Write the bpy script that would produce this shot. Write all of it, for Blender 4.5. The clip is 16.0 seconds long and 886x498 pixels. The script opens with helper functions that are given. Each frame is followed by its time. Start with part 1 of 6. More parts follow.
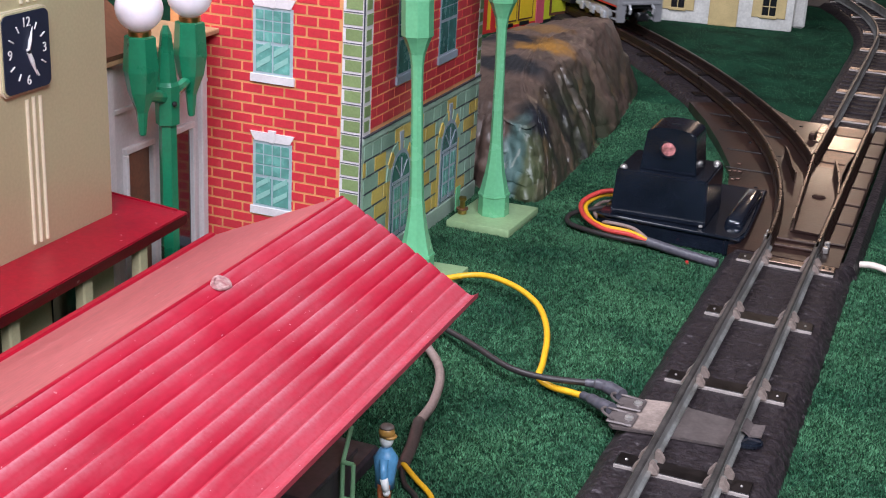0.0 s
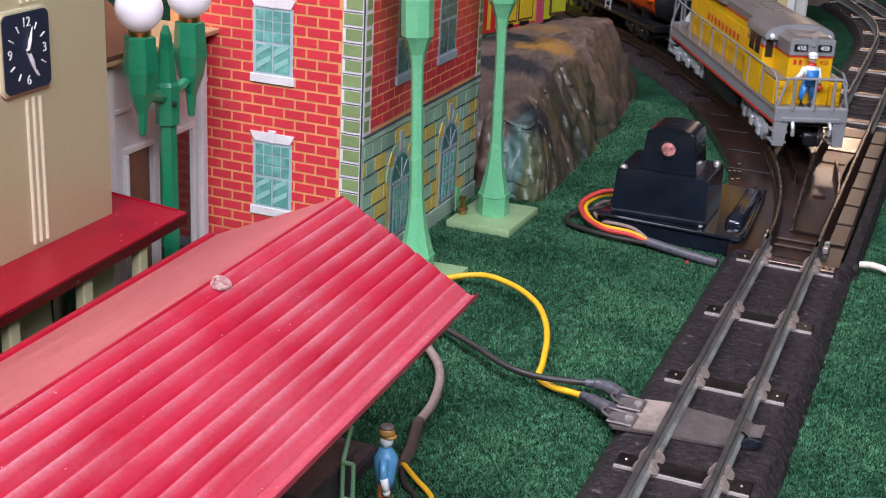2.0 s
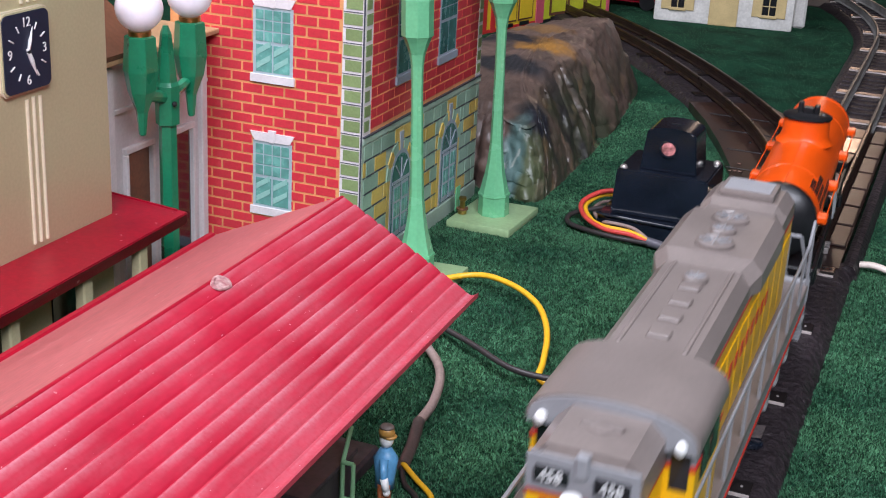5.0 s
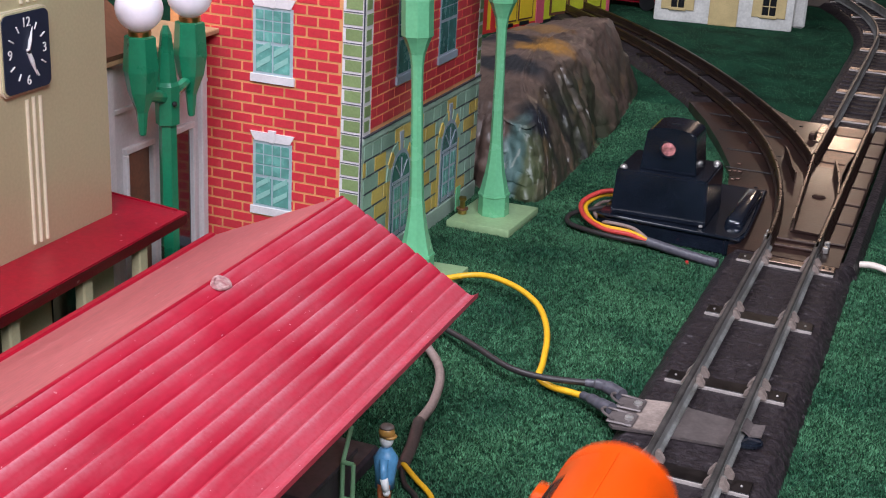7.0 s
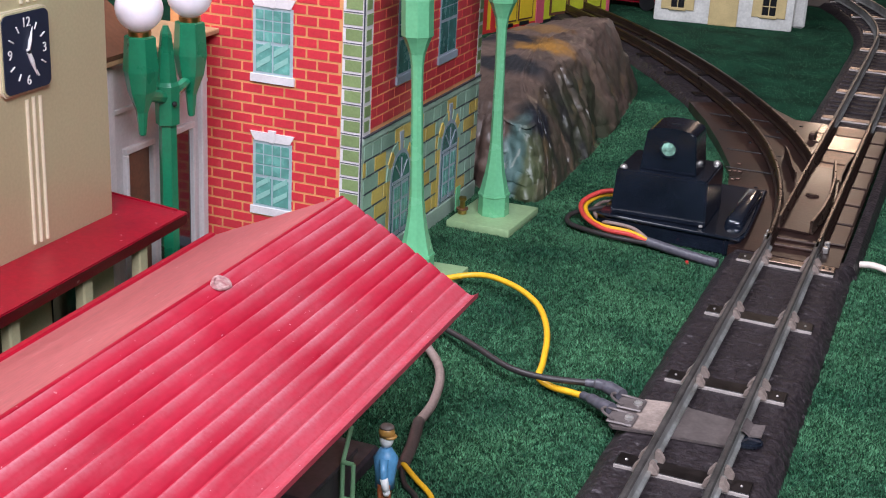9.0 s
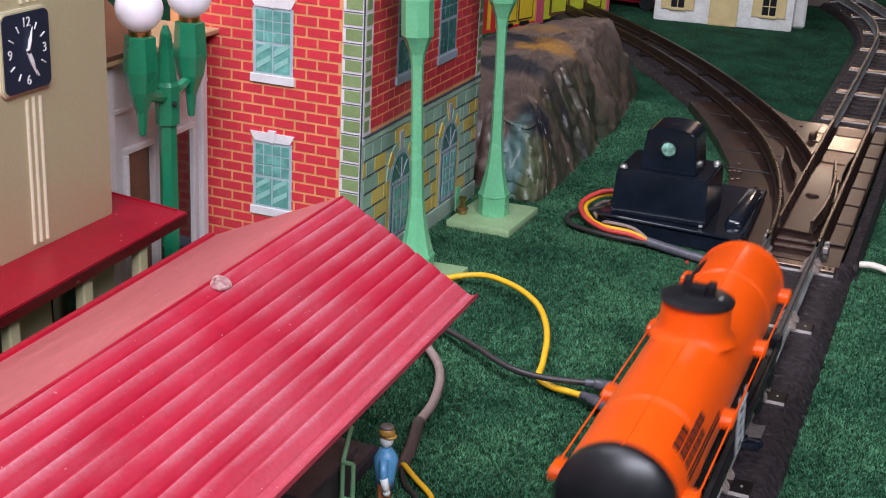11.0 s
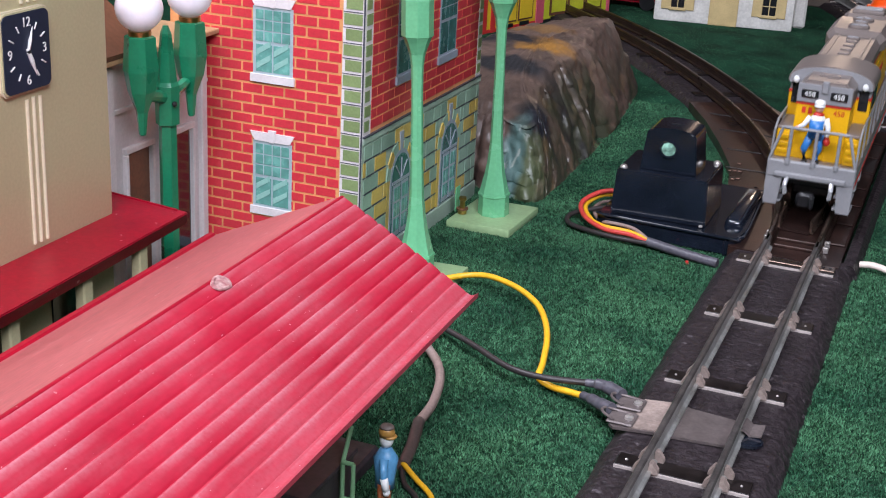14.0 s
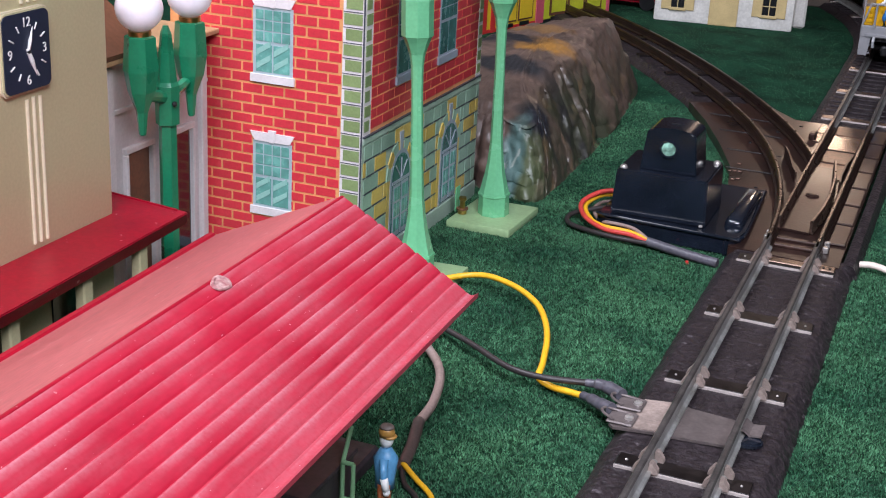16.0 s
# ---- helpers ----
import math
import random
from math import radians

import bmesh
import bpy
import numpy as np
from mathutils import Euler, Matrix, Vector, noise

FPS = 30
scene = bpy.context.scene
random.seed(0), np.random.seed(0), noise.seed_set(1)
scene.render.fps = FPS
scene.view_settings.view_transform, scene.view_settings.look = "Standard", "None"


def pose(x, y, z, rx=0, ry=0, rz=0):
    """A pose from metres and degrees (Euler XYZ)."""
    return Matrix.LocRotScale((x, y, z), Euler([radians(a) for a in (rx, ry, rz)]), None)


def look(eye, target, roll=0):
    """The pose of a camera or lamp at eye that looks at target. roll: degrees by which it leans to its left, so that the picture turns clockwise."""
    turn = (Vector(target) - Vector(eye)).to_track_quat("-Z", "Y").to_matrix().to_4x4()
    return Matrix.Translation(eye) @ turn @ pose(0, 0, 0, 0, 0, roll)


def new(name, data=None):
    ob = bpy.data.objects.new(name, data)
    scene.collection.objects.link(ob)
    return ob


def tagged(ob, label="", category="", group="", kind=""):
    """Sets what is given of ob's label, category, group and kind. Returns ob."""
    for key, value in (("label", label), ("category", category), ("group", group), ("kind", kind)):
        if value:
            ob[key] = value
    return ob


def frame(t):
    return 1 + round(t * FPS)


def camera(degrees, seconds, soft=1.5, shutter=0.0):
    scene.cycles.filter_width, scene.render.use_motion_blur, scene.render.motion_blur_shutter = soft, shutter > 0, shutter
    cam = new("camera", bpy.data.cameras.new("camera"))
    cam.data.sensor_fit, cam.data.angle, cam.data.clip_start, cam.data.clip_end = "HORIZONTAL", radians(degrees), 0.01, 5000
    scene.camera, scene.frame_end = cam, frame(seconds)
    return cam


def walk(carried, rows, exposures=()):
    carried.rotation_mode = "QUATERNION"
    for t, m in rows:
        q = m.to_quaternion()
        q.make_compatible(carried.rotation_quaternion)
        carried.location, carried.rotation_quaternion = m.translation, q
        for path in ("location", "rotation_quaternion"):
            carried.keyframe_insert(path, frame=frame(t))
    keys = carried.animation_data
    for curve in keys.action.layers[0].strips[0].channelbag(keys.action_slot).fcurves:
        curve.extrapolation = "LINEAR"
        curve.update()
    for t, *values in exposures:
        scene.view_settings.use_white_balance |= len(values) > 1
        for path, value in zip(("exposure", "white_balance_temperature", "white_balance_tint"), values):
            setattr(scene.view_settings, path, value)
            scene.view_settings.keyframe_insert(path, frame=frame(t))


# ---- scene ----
cam = camera(36.725, 16.0, 1.1, 0.6)
YAW, TILT = 0.37090, 0.35744
EYE = Vector((0.0608, 0.0237, 0.21735))
AIM = Vector((-math.sin(YAW) * math.cos(TILT), math.cos(YAW) * math.cos(TILT), -math.sin(TILT)))
CAM = look(EYE, EYE + AIM, 3.057)
walk(cam, [(0.0, CAM), (16.0, CAM)], [(0.0, 0.15), (5.2, 0.14), (6.4, -0.04), (7.1, -0.03), (8.0, 0.14), (10.0, 0.12), (11.5, -0.03), (12.5, 0.0), (13.5, 0.15), (16.0, 0.16)])

# ---- light: ceiling panels and a lamp on the far wall ----
world = bpy.data.worlds.new("room_air")
world.use_nodes = True
world.node_tree.nodes["Background"].inputs[0].default_value = (0.75, 0.82, 1.0, 1)
world.node_tree.nodes["Background"].inputs[1].default_value = 0.12
scene.world = world


def area(name, at, target, sx, sy, watts, colour):
    d = bpy.data.lights.new(name, "AREA")
    d.shape, d.size, d.size_y, d.energy, d.color = "RECTANGLE", sx, sy, watts, colour
    o = new(name, d)
    o.matrix_world = look(at, target)
    return o


area("ceiling_panel_light", (-0.55, 0.27, 1.08), (-0.52, 0.30, 0), 1.0, 0.3, 16, (0.83, 0.85, 1.0))
area("hanging_panel_light", (0.36, -0.42, 0.92), (-0.10, 0.48, 0.0), 0.9, 0.3, 23.5, (0.83, 0.85, 1.0))
area("wall_lamp_light", (-0.2576, 3.95, 0.7975), (0.0, 0.85, 0.0), 0.12, 0.12, 1.15, (1.0, 0.72, 0.54))


# ---- materials ----
def mat(name, c, rough=0.5, metal=0.0, c2=None, scale=60.0, fine=900.0, vary=0.12, bump=0.15, spec=0.5,
        emit=0.0, coat=0.0, island=0.0, obj=0.0, stretch=(1, 1, 1), dist=0.0004, speck=None):
    """Procedural surface: two noise scales in colour, roughness and relief, and wear specks."""
    m = bpy.data.materials.new(name)
    m.use_nodes = True
    nt = m.node_tree
    b = nt.nodes["Principled BSDF"]
    L = nt.links.new
    tc = nt.nodes.new("ShaderNodeTexCoord")
    mp = nt.nodes.new("ShaderNodeMapping")
    mp.inputs["Scale"].default_value = stretch
    L(tc.outputs["Object"], mp.inputs[0])
    n1 = nt.nodes.new("ShaderNodeTexNoise")
    n1.inputs["Scale"].default_value, n1.inputs["Detail"].default_value = scale, 5
    n2 = nt.nodes.new("ShaderNodeTexNoise")
    n2.inputs["Scale"].default_value, n2.inputs["Detail"].default_value = fine, 3
    L(mp.outputs[0], n1.inputs["Vector"]), L(mp.outputs[0], n2.inputs["Vector"])
    ramp = nt.nodes.new("ShaderNodeValToRGB")
    dark = c2 or tuple(v * (1 - 2.2 * vary) for v in c)
    ramp.color_ramp.elements[0].position, ramp.color_ramp.elements[1].position = 0.32, 0.68
    ramp.color_ramp.elements[0].color, ramp.color_ramp.elements[1].color = (*dark, 1), (*c, 1)
    L(n1.outputs["Fac"], ramp.inputs[0])
    hsv = nt.nodes.new("ShaderNodeHueSaturation")
    mr = nt.nodes.new("ShaderNodeMapRange")
    mr.inputs["From Min"].default_value, mr.inputs["From Max"].default_value = 0.3, 0.7
    mr.inputs["To Min"].default_value, mr.inputs["To Max"].default_value = 1 - vary, 1 + vary
    L(n2.outputs["Fac"], mr.inputs["Value"])
    value = mr.outputs[0]
    if island or obj:
        src = nt.nodes.new("ShaderNodeNewGeometry" if island else "ShaderNodeObjectInfo")
        m2 = nt.nodes.new("ShaderNodeMapRange")
        k = island or obj
        m2.inputs["To Min"].default_value, m2.inputs["To Max"].default_value = 1 - k, 1 + k
        L(src.outputs["Random Per Island" if island else "Random"], m2.inputs["Value"])
        mu = nt.nodes.new("ShaderNodeMath")
        mu.operation = "MULTIPLY"
        L(value, mu.inputs[0]), L(m2.outputs[0], mu.inputs[1])
        value = mu.outputs[0]
    L(value, hsv.inputs["Value"]), L(ramp.outputs[0], hsv.inputs["Color"])
    colour = hsv.outputs[0]
    if speck:
        n3 = nt.nodes.new("ShaderNodeTexNoise")
        n3.inputs["Scale"].default_value, n3.inputs["Detail"].default_value = speck[1], 2
        L(mp.outputs[0], n3.inputs["Vector"])
        r3 = nt.nodes.new("ShaderNodeMapRange")
        r3.inputs["From Min"].default_value, r3.inputs["From Max"].default_value = speck[2], speck[2] + (speck[3] if len(speck) > 3 else 0.05)
        L(n3.outputs["Fac"], r3.inputs["Value"])
        mx = nt.nodes.new("ShaderNodeMixRGB")
        mx.inputs[2].default_value = (*speck[0], 1)
        L(r3.outputs[0], mx.inputs[0]), L(colour, mx.inputs[1])
        colour = mx.outputs[0]
    L(colour, b.inputs["Base Color"])
    r = nt.nodes.new("ShaderNodeMapRange")
    r.inputs["To Min"].default_value, r.inputs["To Max"].default_value = max(0.03, rough - 0.08), min(1, rough + 0.1)
    L(n1.outputs["Fac"], r.inputs["Value"]), L(r.outputs[0], b.inputs["Roughness"])
    b.inputs["Metallic"].default_value, b.inputs["Specular IOR Level"].default_value = metal, spec
    b.inputs["Coat Weight"].default_value, b.inputs["Coat Roughness"].default_value = coat, 0.12
    if bump:
        bp = nt.nodes.new("ShaderNodeBump")
        bp.inputs["Strength"].default_value, bp.inputs["Distance"].default_value = bump, dist
        L(n2.outputs["Fac"], bp.inputs["Height"]), L(bp.outputs[0], b.inputs["Normal"])
    if emit:
        b.inputs["Emission Color"].default_value, b.inputs["Emission Strength"].default_value = (*c, 1), emit
    return m


GRASS = mat("astroturf_fibre", (0.060, 0.170, 0.083), 0.6, spec=0.22, scale=25, fine=300, vary=0.2, bump=0, island=0.85, c2=(0.019, 0.076, 0.040))
GROUND = mat("green_mat", (0.013, 0.058, 0.031), 0.9, spec=0.08, scale=40, fine=1500, vary=0.3, bump=0.5)
RUBBER = mat("black_rubber", (0.029, 0.022, 0.025), 0.45, spec=0.26, scale=110, fine=330, vary=0.35, bump=1.0, c2=(0.021, 0.016, 0.018), dist=0.002, speck=((0.085, 0.072, 0.078), 260, 0.68))
RAIL = mat("tinned_steel_rail", (0.46, 0.46, 0.45), 0.34, 0.45, scale=90, fine=700, vary=0.15, bump=0.1, c2=(0.26, 0.25, 0.23))
RAILTOP = mat("worn_rail_head", (0.14, 0.125, 0.12), 0.38, 0.6, scale=150, fine=900, vary=0.2, bump=0.1)
RAILDARK = mat("blackened_rail", (0.12, 0.075, 0.062), 0.30, 0.85, scale=150, fine=900, vary=0.2, bump=0.1)
TIE = mat("black_steel_tie", (0.016, 0.012, 0.012), 0.3, 0.0, scale=200, fine=900, vary=0.3, bump=0.15, spec=0.35)
TIEEDGE = mat("bare_steel_edge", (0.66, 0.58, 0.54), 0.35, 0.3, scale=200, bump=0)
BRIGHTTIE = mat("bare_steel_tie", (0.46, 0.34, 0.28), 0.22, 0.95, scale=70, fine=500, vary=0.25, bump=0.10)
PLATE = mat("brown_japanned_steel", (0.058, 0.028, 0.022), 0.30, 0.40, scale=45, fine=500, vary=0.25, bump=0.14, coat=0.2, c2=(0.024, 0.015, 0.014))
BAKELITE = mat("black_bakelite", (0.010, 0.014, 0.024), 0.16, scale=60, fine=600, vary=0.2, bump=0.06, coat=0.8)
BROWNHEAD = mat("bronzed_rail_head", (0.30, 0.21, 0.165), 0.28, 0.85, scale=150, fine=900, vary=0.25, bump=0.1)
WEBSTEEL = mat("dull_coppery_steel", (0.26, 0.165, 0.13), 0.30, 0.9, scale=120, fine=700, vary=0.25, bump=0.06)
NICKEL = mat("nickel_screw", (0.6, 0.56, 0.53), 0.28, 0.6, scale=300, vary=0.2, bump=0)
CLIPTAB = mat("pale_folded_steel", (0.43, 0.335, 0.295), 0.4, 0.2, scale=200, vary=0.18, bump=0.08)
CLIPSTEEL = mat("grey_spring_steel", (0.165, 0.135, 0.13), 0.4, 0.25, scale=80, fine=700, vary=0.18, bump=0.12)
REDLENS = mat("red_lens", (0.62, 0.24, 0.24), 0.08, fine=500, vary=0.35, scale=260, bump=0, emit=0.14, coat=0.8)
GREENLENS = mat("green_lens", (0.27, 0.50, 0.40), 0.08, fine=500, vary=0.35, scale=260, bump=0, emit=0.14, coat=0.8)
YWIRE = mat("yellow_insulation", (0.85, 0.45, 0.02), 0.42, scale=150, vary=0.08, bump=0.05)
BWIRE = mat("dark_grey_insulation", (0.034, 0.028, 0.028), 0.45, scale=150, vary=0.12, bump=0.08)
GWIRE = mat("taupe_grey_insulation", (0.32, 0.225, 0.20), 0.5, scale=150, vary=0.12, bump=0.08)
SHRINK = mat("heat_shrink", (0.10, 0.095, 0.115), 0.4, scale=220, fine=600, vary=0.2, bump=0.3)
RWIRE = mat("red_insulation", (0.62, 0.06, 0.05), 0.42, scale=150, vary=0.08, bump=0.05)
WWIRE = mat("off_white_insulation", (0.72, 0.62, 0.54), 0.5, scale=150, vary=0.08, bump=0.05)
ROOFRED = mat("moulded_red_plastic_roof", (0.39, 0.011, 0.034), 0.50, spec=0.32, scale=45, fine=420, vary=0.08, bump=0.10, c2=(0.33, 0.006, 0.024), stretch=(1.6, 0.7, 1.6),
              speck=((0.62, 0.30, 0.32), 620, 0.735))
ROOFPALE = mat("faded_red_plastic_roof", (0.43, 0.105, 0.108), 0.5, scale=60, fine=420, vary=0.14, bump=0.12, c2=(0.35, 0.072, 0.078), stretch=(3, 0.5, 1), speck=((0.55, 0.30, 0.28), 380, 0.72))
def rib_highlight_dust(m, x0, period):
    """Painted highlight and pale scuffed dust on the upper edge of each roof course, broken by noise, thicker towards
    the eave.
    """
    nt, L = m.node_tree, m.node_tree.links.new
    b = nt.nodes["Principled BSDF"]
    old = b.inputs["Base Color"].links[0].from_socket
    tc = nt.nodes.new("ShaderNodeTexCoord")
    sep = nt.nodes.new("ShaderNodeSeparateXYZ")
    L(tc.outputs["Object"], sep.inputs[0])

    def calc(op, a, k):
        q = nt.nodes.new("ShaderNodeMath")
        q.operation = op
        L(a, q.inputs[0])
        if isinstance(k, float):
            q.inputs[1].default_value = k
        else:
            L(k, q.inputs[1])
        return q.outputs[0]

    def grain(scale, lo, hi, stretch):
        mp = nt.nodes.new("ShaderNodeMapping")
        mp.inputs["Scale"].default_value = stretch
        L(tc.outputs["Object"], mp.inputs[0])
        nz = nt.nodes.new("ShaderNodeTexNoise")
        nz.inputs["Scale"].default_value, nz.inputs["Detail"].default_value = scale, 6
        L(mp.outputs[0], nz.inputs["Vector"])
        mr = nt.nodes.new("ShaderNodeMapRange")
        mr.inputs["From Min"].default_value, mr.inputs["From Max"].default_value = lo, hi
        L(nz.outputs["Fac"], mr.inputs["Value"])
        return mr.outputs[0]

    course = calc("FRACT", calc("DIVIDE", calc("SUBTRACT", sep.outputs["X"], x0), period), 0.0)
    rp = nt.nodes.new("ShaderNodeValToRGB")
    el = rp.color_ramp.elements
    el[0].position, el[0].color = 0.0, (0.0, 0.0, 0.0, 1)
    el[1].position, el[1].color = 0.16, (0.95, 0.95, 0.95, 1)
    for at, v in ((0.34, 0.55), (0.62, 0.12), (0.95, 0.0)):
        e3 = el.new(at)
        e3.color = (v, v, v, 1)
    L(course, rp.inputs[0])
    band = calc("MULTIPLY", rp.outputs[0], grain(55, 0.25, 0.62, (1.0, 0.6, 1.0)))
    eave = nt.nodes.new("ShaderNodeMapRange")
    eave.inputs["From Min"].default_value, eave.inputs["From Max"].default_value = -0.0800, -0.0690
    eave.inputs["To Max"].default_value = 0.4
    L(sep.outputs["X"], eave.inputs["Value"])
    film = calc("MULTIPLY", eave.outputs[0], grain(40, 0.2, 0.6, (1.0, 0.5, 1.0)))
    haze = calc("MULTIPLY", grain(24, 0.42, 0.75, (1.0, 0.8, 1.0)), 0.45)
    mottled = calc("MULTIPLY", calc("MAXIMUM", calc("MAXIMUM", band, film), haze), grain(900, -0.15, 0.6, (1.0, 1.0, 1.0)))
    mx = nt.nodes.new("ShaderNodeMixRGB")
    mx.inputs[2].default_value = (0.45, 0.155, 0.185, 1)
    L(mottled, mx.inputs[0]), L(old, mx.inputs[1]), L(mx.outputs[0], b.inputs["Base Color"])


rib_highlight_dust(ROOFRED, -0.1144 + 0.084 * 0.0489, 0.0925 * 0.0489)
CANOPYRED = mat("dark_red_enamel", (0.34, 0.004, 0.020), 0.40, spec=0.3, scale=34, fine=500, vary=0.12, bump=0.05, c2=(0.27, 0.006, 0.020), speck=((0.62, 0.34, 0.34), 240, 0.72))
CREAM = mat("gold_cream_enamel", (0.56, 0.50, 0.30), 0.35, scale=12, fine=900, vary=0.05, bump=0.06, coat=0.15)
CREAMLT = mat("pale_cream_trim", (0.68, 0.59, 0.42), 0.4, scale=40, vary=0.05, bump=0.03)
CLOCKBLUE = mat("navy_clock_face", (0.018, 0.024, 0.05), 0.4, scale=80, vary=0.1, bump=0.03)
WHITE = mat("white_paint", (0.78, 0.78, 0.76), 0.45, scale=70, vary=0.05, bump=0.05)
PANELWHITE = mat("aged_white_plaster", (0.70, 0.68, 0.64), 0.6, scale=90, fine=500, vary=0.1, bump=0.4, dist=0.0006)
GREYWALL = mat("grey_mauve_plastic", (0.57, 0.52, 0.52), 0.5, scale=22, fine=700, vary=0.06, bump=0.06)
GREYTRIM = mat("light_grey_trim", (0.66, 0.61, 0.60), 0.5, scale=40, vary=0.06, bump=0.04)
BROWN = mat("brown_roof_plastic", (0.15, 0.06, 0.03), 0.5, scale=60, fine=600, vary=0.15, bump=0.15)
TAN = mat("tan_trim", (0.48, 0.29, 0.15), 0.5, scale=60, vary=0.1, bump=0.05)
MORTAR = mat("printed_orange_mortar", (0.80, 0.36, 0.15), 0.35, scale=60, vary=0.08, bump=0.02, coat=0.2)
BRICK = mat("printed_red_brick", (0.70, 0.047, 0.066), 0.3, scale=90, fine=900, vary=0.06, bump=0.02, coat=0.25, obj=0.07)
# darker copy of BRICK: the side wall's shade is put into its colour
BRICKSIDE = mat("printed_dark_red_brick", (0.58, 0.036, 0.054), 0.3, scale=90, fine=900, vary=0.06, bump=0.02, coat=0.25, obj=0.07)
QUOIN = mat("printed_green_quoin", (0.25, 0.33, 0.14), 0.32, scale=120, vary=0.1, bump=0.02, coat=0.2, obj=0.1)
STONEBLUE = mat("printed_pale_teal_stone", (0.36, 0.47, 0.38), 0.32, scale=80, vary=0.06, bump=0.02, coat=0.2)
STONEYEL = mat("printed_yellow_stone", (0.62, 0.44, 0.10), 0.32, scale=100, vary=0.08, bump=0.02, coat=0.2, obj=0.1)
STONEGRN = mat("printed_green_stone", (0.30, 0.45, 0.34), 0.32, scale=100, vary=0.08, bump=0.02, coat=0.2, obj=0.12)
PRINTLINE = mat("printed_dark_line", (0.045, 0.05, 0.07), 0.35, bump=0, vary=0.05)
PRINTWHITE = mat("printed_white", (0.78, 0.72, 0.72), 0.35, scale=90, vary=0.05, bump=0.02, coat=0.2)
PRINTPALE = mat("printed_pale_sash", (0.42, 0.52, 0.55), 0.35, scale=90, vary=0.06, bump=0.02, coat=0.2)
PRINTGREY = mat("printed_blue_grey", (0.32, 0.36, 0.42), 0.35, scale=90, vary=0.06, bump=0.02, coat=0.2)
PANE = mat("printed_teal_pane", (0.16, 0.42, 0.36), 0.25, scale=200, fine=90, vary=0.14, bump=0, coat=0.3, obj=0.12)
PANELT = mat("printed_pale_streak", (0.30, 0.56, 0.49), 0.25, bump=0, vary=0.05, coat=0.3)
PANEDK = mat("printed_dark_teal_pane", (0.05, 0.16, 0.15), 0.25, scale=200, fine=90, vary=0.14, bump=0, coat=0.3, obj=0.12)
LAMPGREEN = mat("pale_green_enamel", (0.17, 0.52, 0.27), 0.25, scale=60, fine=600, vary=0.06, bump=0.04, coat=0.4)
LAMPBASE = mat("yellowed_green_enamel", (0.34, 0.50, 0.26), 0.35, scale=60, fine=600, vary=0.08, bump=0.05, coat=0.2)
DARKGREEN = mat("deep_green_plastic", (0.012, 0.20, 0.095), 0.28, scale=60, fine=600, vary=0.1, bump=0.05, coat=0.3)
GLOBE = mat("milk_white_globe", (0.86, 0.80, 0.86), 0.2, scale=60, vary=0.02, bump=0, emit=0.12, coat=0.5)
BRASS = mat("brass_collar", (0.55, 0.36, 0.12), 0.3, 1.0, bump=0.05)
POSTGREEN = mat("mint_green_plastic", (0.22, 0.42, 0.22), 0.4, scale=80, vary=0.08, bump=0.04)
DARKBOX = mat("dark_purple_brown_plastic", (0.055, 0.04, 0.048), 0.45, scale=90, fine=500, vary=0.25, bump=0.2)
GLOOM = mat("dark_brown_interior", (0.10, 0.075, 0.06), 0.7, scale=30, vary=0.2, bump=0.1)
